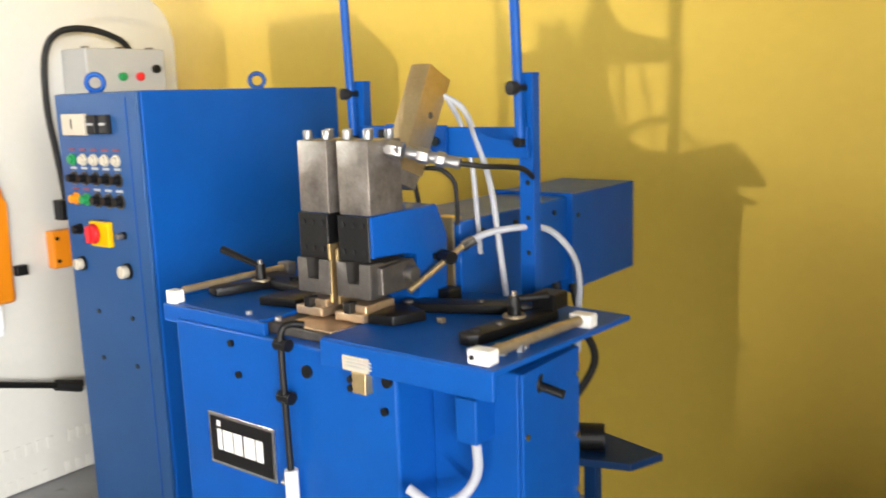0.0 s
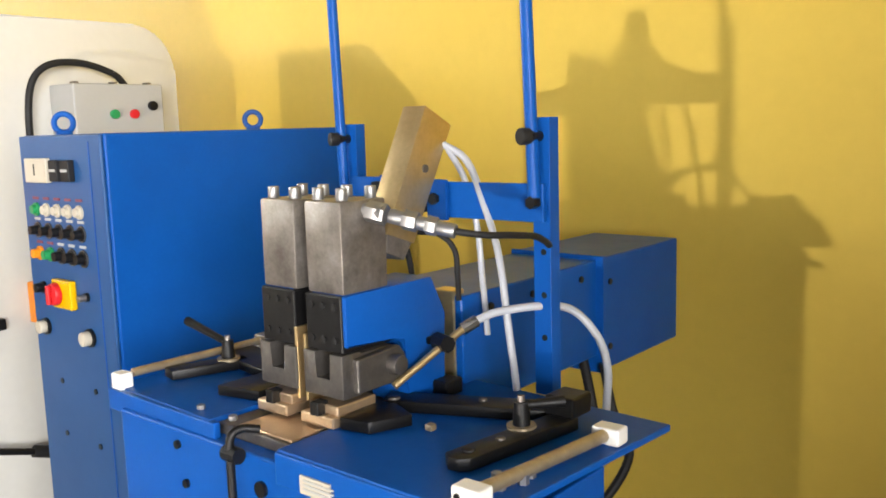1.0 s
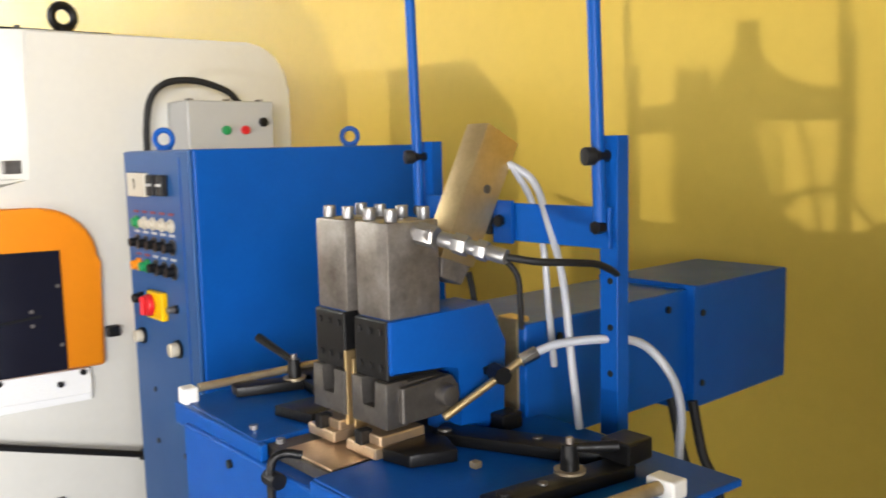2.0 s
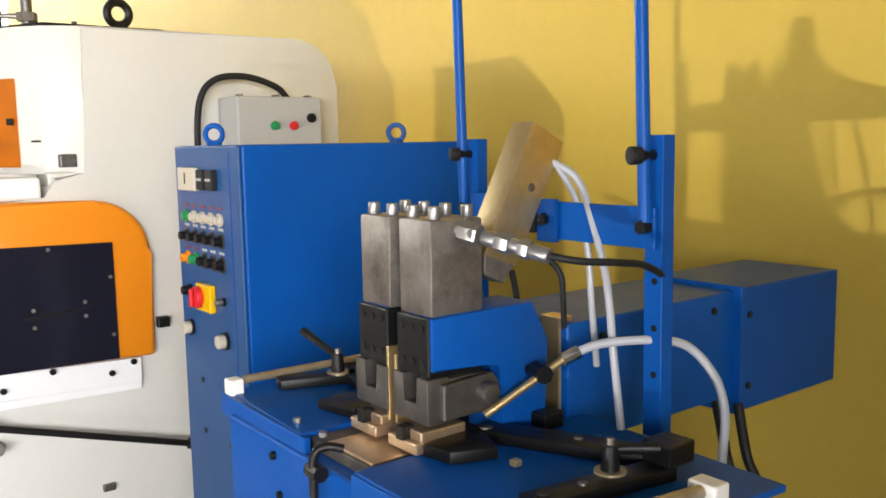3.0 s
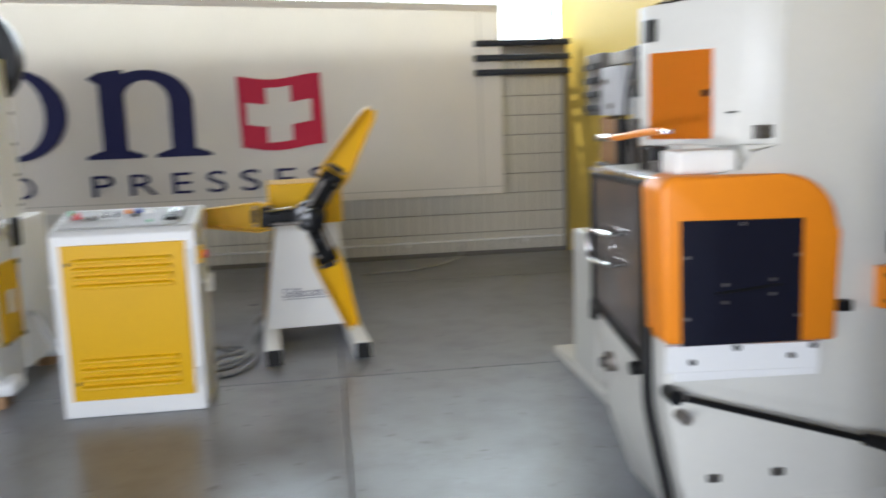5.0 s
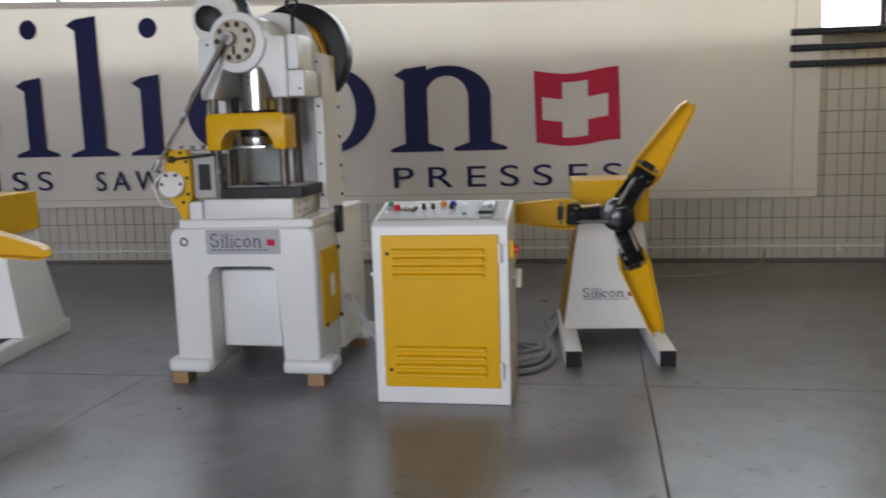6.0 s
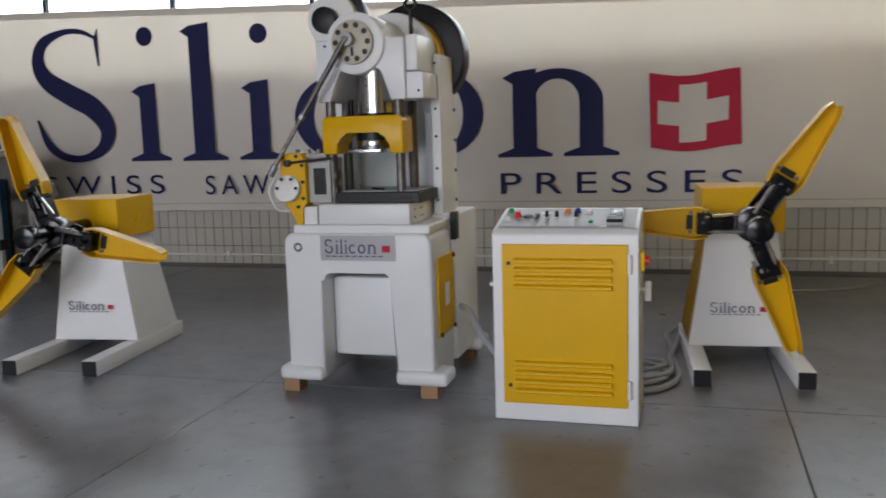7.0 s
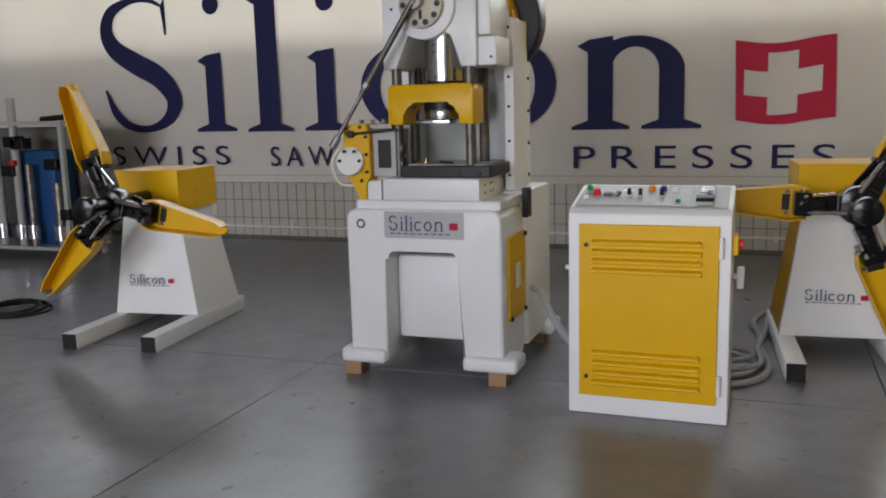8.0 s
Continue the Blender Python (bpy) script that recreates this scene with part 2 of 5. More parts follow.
def curve_points(points, n=8):
    """A smooth line through points."""
    p = [Vector(a) for a in points]
    p = [2 * p[0] - p[1], *p, 2 * p[-1] - p[-2]]
    out = []
    for i in range(1, len(p) - 2):
        a, b, c, d = p[i - 1 : i + 3]
        for k in range(n):
            t = k / n
            out.append(0.5 * (2 * b + (c - a) * t + (2 * a - 5 * b + 4 * c - d) * t * t + (3 * b - a - 3 * c + d) * t**3))
    return [*out, p[-2]]


def tube(points, r, n=8, seg=10, bm=None):
    bm = bm or bmesh.new()
    line = curve_points(points, n)
    rings, side = [], None
    for i, c in enumerate(line):
        d = (line[min(i + 1, len(line) - 1)] - line[max(i - 1, 0)]).normalized()
        side = (side - d * side.dot(d)).normalized() if side is not None else d.orthogonal().normalized()
        up = d.cross(side)
        rings.append([bm.verts.new(c + r * (side * math.cos(k * math.tau / seg) + up * math.sin(k * math.tau / seg))) for k in range(seg)])
    for a, b in zip(rings, rings[1:]):
        for k in range(seg):
            bm.faces.new((a[k], a[(k + 1) % seg], b[(k + 1) % seg], b[k]))
    bm.faces.new(rings[0][::-1])
    bm.faces.new(rings[-1])
    return bm


def arc(cx, cy, r, a, b, n=8):
    return [(cx + r * math.cos(radians(a + (b - a) * i / n)), cy + r * math.sin(radians(a + (b - a) * i / n))) for i in range(n + 1)]


def ring(centre, axis, big, small, seg=28, bm=None):
    """A torus."""
    bm = bm or bmesh.new()
    q = Vector(axis).to_track_quat("Z", "Y")
    loops = []
    for i in range(seg):
        a = math.tau * i / seg
        loops.append([bm.verts.new(Vector(centre) + q @ Vector(((big + small * math.cos(b)) * math.cos(a), (big + small * math.cos(b)) * math.sin(a), small * math.sin(b)))) for b in (math.tau * k / 10 for k in range(10))])
    for i in range(seg):
        a, b = loops[i], loops[(i + 1) % seg]
        for k in range(10):
            bm.faces.new((a[k], b[k], b[(k + 1) % 10], a[(k + 1) % 10]))
    return bm


def structure(name, bm, mat, label, category):
    return tagged(part(name, bm, mat), label, category, "", "structure")


# ---- the hall ----
WEST, NORTH, EAST, SOUTH, TOP = -10.72, 2.75, 7.0, -12.0, 4.8
floor = thing("floor", "worn grey concrete floor cast in large slabs", "floor", "", (0, 0, 0), "structure")
structure("ground", box(-60, 60, -60, 60, -0.3, -0.061, 0), CONCRETE, "concrete ground under and round the hall", "ground")
wall_north = structure("wall_north", box(WEST - 0.3, EAST + 0.3, NORTH, NORTH + 0.3, -0.06, TOP, 0), YELLOW_WALL, "yellow painted wall with soft shadows", "wall")
structure("wall_south", box(WEST - 0.3, EAST + 0.3, SOUTH - 0.3, SOUTH, -0.06, TOP, 0), PLASTER, "plain pale wall at the hall's far end", "wall")
# unseen screens added round the low lamp to limit where its light goes
structure("lamp_screen_west", box(-1.4, -0.75, -4.9, -4.6, -0.06, TOP, 0), PLASTER, "plain unseen screen added beside the low lamp", "wall")
structure("lamp_screen_east", box(-0.05, 0.6, -4.9, -4.6, -0.06, TOP, 0), PLASTER, "plain unseen screen added beside the low lamp", "wall")
structure("lamp_screen_top", box(-0.75, -0.05, -4.9, -4.6, 0.12, TOP, 0), PLASTER, "plain unseen screen added over the low lamp", "wall")
# added out of view; shades the machines by the north wall from the east lamp
structure("east_light_blocker", box(0.6, 0.8, 0.55, NORTH, -0.06, TOP, 0), PLASTER, "plain unseen wall added to hold back east light", "wall")
structure("wall_east_low", box(EAST, EAST + 0.3, SOUTH, NORTH, -0.06, 1.0, 0), PLASTER, "pale wall under the east windows", "wall")
structure("wall_east_high", box(EAST, EAST + 0.3, SOUTH, NORTH, 4.0, TOP, 0), PLASTER, "pale wall over the east windows", "wall")
structure("ceiling", box(WEST - 0.3, EAST + 0.3, SOUTH - 0.3, NORTH + 0.3, TOP, TOP + 0.2, 0), ROOF, "dark hall ceiling", "ceiling")
SILL = 2.45
structure("wall_west", box(WEST - 0.3, WEST - 0.012, SOUTH, NORTH, -0.06, SILL, 0), GROUT, "grouted wall face behind cream tiles", "wall")
structure("wall_west_high", box(WEST - 0.3, WEST, SOUTH, NORTH, 4.3, TOP, 0), PLASTER, "pale wall over the window band", "wall")

# window band
window_1 = thing("window_1", "long window band with dark frames above the banner", "window", "", (WEST - 0.15, -4, SILL), "structure")
part("window_sill", box(WEST - 0.32, WEST + 0.02, -11.6, 2.66, SILL - 0.03, SILL, 0.004), DARK_FRAME, window_1)
part("window_head", box(WEST - 0.3, WEST, -11.6, 2.66, 4.25, 4.3, 0.004), DARK_FRAME, window_1)
for k in range(8):
    y = 2.63 - 1.9 * k
    part("mullion", box(WEST - 0.2, WEST - 0.13, y - 0.03, y + 0.03, SILL, 4.25, 0.004), DARK_FRAME, window_1)
for k in range(7):
    y = 2.63 - 1.9 * k
    pane = part("pane", box(WEST - 0.17, WEST - 0.162, y - 1.87, y - 0.03, SILL, 4.25, 0), GLASS, window_1)
    pane.visible_shadow = False
structure("wall_west_end", box(WEST - 0.3, WEST, SOUTH, -11.6, SILL, 4.3, 0), PLASTER, "pale wall at the window band's end", "wall")
# bright hazy sky and trees behind the window
def haze():
    m = bpy.data.materials.new("hazy_sky_and_trees")
    m.use_nodes = True
    n, l = m.node_tree.nodes, m.node_tree.links
    tc, noise_tex, ramp, glow = n.new("ShaderNodeTexCoord"), n.new("ShaderNodeTexNoise"), n.new("ShaderNodeValToRGB"), n.new("ShaderNodeEmission")
    noise_tex.inputs["Scale"].default_value, noise_tex.inputs["Detail"].default_value = 0.55, 7
    l.new(tc.outputs["Object"], noise_tex.inputs["Vector"])
    ramp.color_ramp.elements[0].position, ramp.color_ramp.elements[0].color = 0.36, (0.16, 0.26, 0.17, 1)
    ramp.color_ramp.elements[1].position, ramp.color_ramp.elements[1].color = 0.47, (0.95, 1.0, 1.0, 1)
    l.new(noise_tex.outputs[0], ramp.inputs[0])
    l.new(ramp.outputs[0], glow.inputs[0])
    glow.inputs[1].default_value = 6
    l.new(glow.outputs[0], n["Material Output"].inputs[0])
    return m


structure("backdrop", box(-24.2, -24, -40, 25, -0.06, 14, 0), haze(), "hazy bright sky and trees outside", "backdrop")

# pipes under the window, by the corner
for k, z in enumerate((2.40, 2.24, 2.08)):
    rail = thing("wall_pipe", "dark horizontal pipe fixed under the window", "pipe", "pipes under the window", (-10.36, 2.2, z))
    smooth(part("tube", cyl((-10.36, 1.6, z), (-10.36, 2.69, z), 0.035), DARK_FRAME, rail))
    for y in (1.75, 2.3):
        part("clip", box(-10.72, -10.36, y - 0.02, y + 0.02, z - 0.02, z + 0.02, 0.003), STEEL, rail, "small steel pipe clip")
low_pipe = thing("low_pipe", "thin pale pipe running along the tiled wall", "pipe", "", (-10.68, -4, 0.2))
smooth(part("tube", cyl((-10.69, -9.5, 0.13), (-10.69, 2.68, 0.16), 0.014), PALE_PLASTIC, low_pipe))
for k in range(9):
    part("clip", box(-10.72, -10.67, -9 + 1.4 * k, -8.97 + 1.4 * k, 0.11, 0.18, 0.002), PALE_PLASTIC, low_pipe)

# ---- the banner ----
banner = thing("banner", "wide cream cloth banner with navy print and a red flag", "banner", "", (-10.44, -4, 0.72))


def drape(y, z):
    return -10.45 + 0.012 * math.sin(y * 2.3) * (0.4 + z / 4) + 0.008 * math.sin(y * 9 + z * 1.3) + 0.006 * math.sin(z * 7 + y)


def banner_top(y):
    return 2.83 + (1.9 - y) * 0.038


cloth_bm = bmesh.new()
rows = []
for i in range(141):
    y = -11.0 + 12.92 * i / 140
    rows.append([cloth_bm.verts.new((drape(y, z), y, z)) for z in (0.715 + (banner_top(y) - 0.715) * j / 16 for j in range(17))])
for a, b in zip(rows, rows[1:]):
    for j in range(16):
        cloth_bm.faces.new((a[j], b[j], b[j + 1], a[j + 1]))
smooth(part("cloth", cloth_bm, CLOTH, banner), 180)
hem = bmesh.new()
last = None
for i in range(71):
    y = -11.0 + 12.92 * i / 70
    now = [hem.verts.new((drape(y, banner_top(y)) + 0.012, y, banner_top(y) - d)) for d in (0.0, 0.085)]
    if last:
        hem.faces.new((last[0], now[0], now[1], last[1]))
    last = now
smooth(part("hem", hem, CLOTH, banner, "doubled top hem of the banner"), 180)


LAYER = [-10.416]


def next_layer():
    LAYER[0] += 0.0004
    return LAYER[0]


def print_shape(name, outline, mat):
    """A flat printed shape on the cloth: an outline of (y, z)."""
    x = next_layer()
    bm = bmesh.new()
    face = bm.faces.new([bm.verts.new((x, y, z)) for y, z in outline])
    bmesh.ops.triangulate(bm, faces=[face])
    return part(name, bm, mat, banner)


def band(name, cy, cz, ry, rz, thick_side, thick_top, a, b, mat=NAVY):
    """A curved band whose width swells at its sides."""
    n = 28
    outer, inner = [], []
    for i in range(n + 1):
        t = radians(a + (b - a) * i / n)
        outer.append((cy + ry * math.cos(t), cz + rz * math.sin(t)))
        inner.append((cy + (ry - thick_side) * math.cos(t), cz + (rz - thick_top) * math.sin(t)))
    bm = bmesh.new()
    x = next_layer()
    o, i_ = ([bm.verts.new((x, y, z)) for y, z in side] for side in (outer, inner))
    for k in range(n):
        bm.faces.new((o[k], o[k + 1], i_[k + 1], i_[k]))
    return part(name, bm, mat, banner)


def stroke(name, spine, widths, mat=NAVY):
    """A printed stroke of changing width along a smooth spine of (y, z)."""
    line = curve_points([(y, z, 0) for y, z in spine], 8)
    wide = [v.x for v in curve_points([(w, 0, 0) for w in widths], 8)]
    x = next_layer()
    bm = bmesh.new()
    pairs = []
    for i, c in enumerate(line):
        d = (line[min(i + 1, len(line) - 1)] - line[max(i - 1, 0)]).normalized()
        side = Vector((-d.y, d.x)) * wide[i] / 2
        pairs.append([bm.verts.new((x, c.x + s * side.x, c.y + s * side.y)) for s in (-1, 1)])
    for a, b in zip(pairs, pairs[1:]):
        bm.faces.new((a[0], b[0], b[1], a[1]))
    return part(name, bm, mat, banner)


def stem(y0, y1, z0, z1, foot=0.17, tip=True):
    print_shape("bar_shape", [(y0, z0), (y1, z0), (y1, z1), (y0, z1 - 0.03)], NAVY)
    if foot:
        print_shape("foot_shape", [(y0 - foot, z0 - 0.005), (y1 + foot, z0 - 0.005), (y1 + foot, z0 + 0.03), (y1, z0 + 0.09), (y0, z0 + 0.09), (y0 - foot, z0 + 0.03)], NAVY)
    if tip:
        print_shape("tip_shape", [(y0 - 0.65 * foot, z1 - 0.09), (y0, z1 - 0.16), (y0 + 0.03, z1 - 0.02)], NAVY)


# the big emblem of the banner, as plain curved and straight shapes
stroke("curve_shape", [(-7.66, 2.84), (-7.91, 2.95), (-8.20, 2.95), (-8.48, 2.83), (-8.57, 2.60), (-8.46, 2.38), (-8.15, 2.19), (-7.81, 2.01), (-7.62, 1.76), (-7.70, 1.52), (-7.97, 1.39), (-8.28, 1.41), (-8.51, 1.57), (-8.65, 1.88)], (0.03, 0.06, 0.08, 0.15, 0.2, 0.24, 0.27, 0.27, 0.23, 0.16, 0.09, 0.1, 0.11, 0.03))
print_shape("tip_shape", [(-7.73, 2.86), (-7.66, 2.98), (-7.66, 2.52), (-7.69, 2.52)], NAVY)
stem(-7.13, -6.90, 1.34, 2.28)
stem(-6.40, -6.12, 1.33, 2.96)
stem(-5.62, -5.38, 1.33, 2.26)
for y in (-7.0, -5.47):
    print_shape("dot_shape", arc(y, 2.84 if y < -6 else 2.79, 0.115, 0, 345, 23), NAVY)
band("curve_shape", -4.45, 1.79, 0.60, 0.49, 0.24, 0.07, 35, 325)
band("ring_shape", -3.36, 1.78, 0.57, 0.49, 0.23, 0.06, 0, 360)
stem(-2.46, -2.20, 1.29, 2.23)
stem(-1.74, -1.49, 1.29, 1.90, tip=False)
band("curve_shape", -1.98, 1.87, 0.49, 0.35, 0.25, 0.11, 0, 168)
# the red flag with its pale cross


def flag_wave(u):
    return 0.03 * math.sin(u * 5.2 + 2.6)


flag = bmesh.new()
n = 24
cols = []
for i in range(n + 1):
    u = i / n
    y = -1.02 + 0.90 * u
    cols.append([flag.verts.new((-10.412, y + 0.02 * (1 - z / 0.8), 1.34 + z + flag_wave(u))) for z in (0.0, 0.77)])
for a, b in zip(cols, cols[1:]):
    flag.faces.new((a[0], b[0], b[1], a[1]))
part("flag_shape", flag, CRIMSON, banner, "red wavy flag shape")
# sewn seams beside the outer hems
for y0, y1, z0, z1 in ((1.66, 1.672, 0.74, 2.78), (-11.0, 1.9, 0.795, 0.803)):
    seam = bmesh.new()
    prev = None
    for k in range(61):
        y, z = y0 + (y1 - y0) * k / 60, z0 + (z1 - z0) * k / 60
        now = [seam.verts.new((drape(y0 if y1 - y0 < 1 else y, z) + 0.004, u, v)) for u, v in (((y0, z), (y1, z)) if y1 - y0 < 1 else ((y, z0), (y, z1)))]
        if prev:
            seam.faces.new((prev[0], now[0], now[1], prev[1]))
        prev = now
    part("seam", seam, SEAM, banner, "darker sewn seam")
cross = bmesh.new()
for u0, u1, z0, z1 in ((0.34, 0.64, 0.09, 0.68), (0.10, 0.34, 0.26, 0.50), (0.64, 0.88, 0.26, 0.50)):
    ks = [u0 + (u1 - u0) * k / 8 for k in range(9)]
    cc = [[cross.verts.new((-10.408, -1.02 + 0.90 * u, 1.34 + z + flag_wave(u))) for z in (z0, z1)] for u in ks]
    for a, b in zip(cc, cc[1:]):
        cross.faces.new((a[0], b[0], b[1], a[1]))
part("cross_shape", cross, CLOTH, banner, "pale cross on the red flag")


def words(text, m, size, mat, parent, y, width):
    """Lettering, each letter a mesh of its own, spread over a width from y."""
    curve = bpy.data.curves.new("lettering", "FONT")
    curve.body, curve.size, curve.space_character = text, size, 1.45
    carrier = bpy.data.objects.new("lettering", curve)
    me = bpy.data.meshes.new_from_object(carrier)
    bpy.data.objects.remove(carrier)
    bm = bmesh.new()
    bm.from_mesh(me)
    bmesh.ops.remove_doubles(bm, verts=bm.verts, dist=1e-5)
    bm.transform(m)
    low, high = min(v.co.y for v in bm.verts), max(v.co.y for v in bm.verts)
    for v in bm.verts:
        v.co.y = y + (v.co.y - low) * width / (high - low)
    left = set(bm.faces)
    while left:
        island, todo = [], [left.pop()]
        while todo:
            f = todo.pop()
            island.append(f)
            for e in f.edges:
                for g in e.link_faces:
                    if g in left:
                        left.remove(g)
                        todo.append(g)
        one = bmesh.new()
        made = {}
        for f in island:
            for v in f.verts:
                if v not in made:
                    made[v] = one.verts.new(v.co)
            one.faces.new([made[v] for v in f.verts])
        part("printed_letter", one, mat, parent)
    bm.free()


# lettering runs towards +y and faces the hall
def on_west(y, z, x=-10.41):
    return Matrix.Translation((x, y, z)) @ Matrix(((0, 0, 1, 0), (1, 0, 0, 0), (0, 1, 0, 0), (0, 0, 0, 1)))


for word, y, width in (("SWISS", -8.62, 1.76), ("SAW", -6.28, 0.85), ("AND", -4.1, 0.9), ("PRESSES", -2.61, 2.53)):
    words(word, on_west(y, 0.865 + 0.02 * (-y - 0.1) / 2.6), 0.335, NAVY, banner, y, width)

# ---- the console ----


def emblem(parent, m, w, h, plate=True):
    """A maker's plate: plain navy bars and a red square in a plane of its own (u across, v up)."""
    def quad(name, u0, u1, v0, v1, mat, lift):
        bm = bmesh.new()
        bm.faces.new([bm.verts.new(m @ Vector((u, v, lift))) for u, v in ((u0, v0), (u1, v0), (u1, v1), (u0, v1))])
        return part(name, bm, mat, parent)
    if plate:
        quad("plate", -0.06 * w, 1.08 * w, -0.35 * h, 1.25 * h, PALE_GREY, 0.001)
    def bow(cu, cv, ru, rv, wide, a, b):
        bm, n = bmesh.new(), 12
        spots = [radians(a + (b - a) * k / n) for k in range(n + 1)]
        o = [bm.verts.new(m @ Vector(((cu + ru * math.cos(t)) * w, (cv + rv * math.sin(t)) * h, 0.002))) for t in spots]
        c = [bm.verts.new(m @ Vector(((cu + (ru - wide) * math.cos(t)) * w, (cv + (rv - 0.09) * math.sin(t)) * h, 0.002))) for t in spots]
        for k in range(n):
            bm.faces.new((o[k], o[k + 1], c[k + 1], c[k]))
        part("curve_shape", bm, FADED, parent)
    bow(0.07, 0.78, 0.058, 0.24, 0.022, 20, 260)
    bow(0.075, 0.36, 0.064, 0.26, 0.024, -185, 75)
    for u0, top in ((0.185, 0.70), (0.255, 1.02), (0.325, 0.70), (0.675, 0.68), (0.76, 0.55)):
        quad("bar_shape", u0 * w, (u0 + 0.024) * w, 0.12 * h, top * h, FADED, 0.002)
        quad("foot_shape", (u0 - 0.014) * w, (u0 + 0.038) * w, 0.10 * h, 0.15 * h, FADED, 0.0025)
    for u0 in (0.185, 0.325):
        quad("dot_shape", u0 * w, (u0 + 0.024) * w, 0.82 * h, 0.95 * h, FADED, 0.002)
    bow(0.435, 0.40, 0.058, 0.30, 0.024, 40, 320)
    bow(0.575, 0.40, 0.06, 0.30, 0.024, 0, 360)
    bow(0.73, 0.50, 0.054, 0.20, 0.024, 0, 165)
    quad("red_square", 0.88 * w, 1.0 * w, 0.2 * h, 0.62 * h, CRIMSON, 0.002)
    for k in range(9):
        quad("small_bar", (0.02 + 0.1 * k) * w, (0.09 + 0.1 * k) * w, -0.10 * h, -0.03 * h, FADED, 0.002)


def faces_east(x, y, z):
    """A plane that looks towards +x, u along +y and v up."""
    return Matrix.Translation((x, y, z)) @ Matrix(((0, 0, 1, 0), (1, 0, 0, 0), (0, 1, 0, 0), (0, 0, 0, 1)))


console = thing("control_console", "white control console with a yellow louvred door", "control cabinet", "", (-5.75, -1.235, 0))
CX0, CX1, CY0, CY1 = -5.98, -5.55, -1.622, -0.85
part("body", prism([(CX0, 0.0), (CX1, 0.0), (CX1, 1.02), (CX1 - 0.035, 1.048), (CX0 + 0.05, 1.125), (CX0, 1.125)], "y", CY0, CY1, 0.008), WHITE, console)
door = part("door", box(-5.552, -5.535, -1.567, -0.905, 0.10, 0.972, 0.004), YELLOW, console, "yellow steel door with pressed louvres")
for row in (0.885, 0.838, 0.792, 0.745, 0.327, 0.275, 0.225, 0.175):
    lv = prism([(-5.537, row - 0.015), *[(-5.536 + 0.027 * math.cos(radians(a)), row - 0.004 + 0.018 * math.sin(radians(a))) for a in range(-30, 91, 20)], (-5.537, row + 0.015)], "y", -1.50, -0.985)
    smooth(part("louvre", lv, YELLOW, door), 50)
for z in (0.87, 0.2):
    part("hinge", cyl((-5.533, -0.895, z - 0.05), (-5.533, -0.895, z + 0.05), 0.011, seg=10), WHITE, door, "white hinge")
    part("lock", cyl((-5.536, -1.53, z), (-5.53, -1.53, z), 0.011, seg=12), BLACK, door, "small black lock")
slope = math.atan2(1.125 - 1.048, 0.345)


def on_desk(u, v, lift=0.0):
    """A place on the sloping desk: u across, v from its front edge."""
    return Vector((CX1 - 0.035 - v * math.cos(slope), u, 1.048 + v * math.sin(slope))) + lift * Vector((math.sin(slope), 0, math.cos(slope)))


DEEP = 0.353


def desk_slab(u0, u1, v0, v1, lift, up, bevel):
    """A slab lying on the sloping desk."""
    bm = box(u0, u1, v0, v1, 0, up, bevel)
    for v in bm.verts:
        v.co = on_desk(v.co.x, v.co.y, lift + v.co.z)
    return bm


part("desk_cover", desk_slab(-1.60, -0.872, 0.012, 0.343, 0.0, 0.003, 0.0015), GREY_PAINT, console, "grey desk cover")
desk_plate = part("desk_plate", desk_slab(-1.585, -1.055, 0.03, 0.305, 0.003, 0.003, 0.001), PALE_GREY, console, "pale grey control plate")
for u, v, r, up, mat in ((-1.569, 0.77, 0.015, 0.02, GREEN), (-1.518, 0.55, 0.019, 0.026, RED), (-1.563, 0.36, 0.012, 0.014, PALE_PLASTIC), (-1.462, 0.53, 0.023, 0.006, DARK_STEEL), (-1.252, 0.75, 0.017, 0.018, ORANGE), (-1.194, 0.75, 0.016, 0.02, BLUE_CAP), (-1.133, 0.71, 0.016, 0.012, PALE_PLASTIC), (-1.108, 0.26, 0.011, 0.008, GREEN)):
    knob = cyl(on_desk(u, v * DEEP, 0.005), on_desk(u, v * DEEP, 0.012), r * 1.2, seg=16)
    cyl(on_desk(u, v * DEEP, 0.01), on_desk(u, v * DEEP, 0.01 + up), r, r * 0.85, seg=16, bm=knob)
    smooth(part("push_button", knob, mat, desk_plate))
for u in (-1.355, -1.30, -1.195):
    p = on_desk(u, 0.5 * DEEP, 0.005)
    smooth(part("knob_skirt", cyl(p, on_desk(u, 0.5 * DEEP, 0.01), 0.017, seg=16), PALE_PLASTIC, desk_plate))
    smooth(part("selector_knob", cyl(on_desk(u, 0.5 * DEEP, 0.008), on_desk(u, 0.53 * DEEP, 0.04), 0.012, 0.009, seg=14), BLACK, desk_plate))
smooth(part("toggle_lever", cyl(on_desk(-1.41, 0.5 * DEEP, 0.005), on_desk(-1.418, 0.3 * DEEP, 0.03), 0.007, 0.011, seg=12), DARK_STEEL, desk_plate, "steel toggle lever"))
smooth(part("toggle_collar", cyl(on_desk(-1.41, 0.55 * DEEP, 0.004), on_desk(-1.41, 0.55 * DEEP, 0.022), 0.014, seg=12), STEEL, desk_plate))
part("rating_strip", desk_slab(-1.395, -1.34, 0.24, 0.27, 0.006, 0.001, 0), PALE_PLASTIC, desk_plate)
counter = part("counter", desk_slab(-1.02, -0.94, 0.05, 0.285, 0.003, 0.02, 0.003), GREY_PAINT, console, "grey counter with a black reset bar")
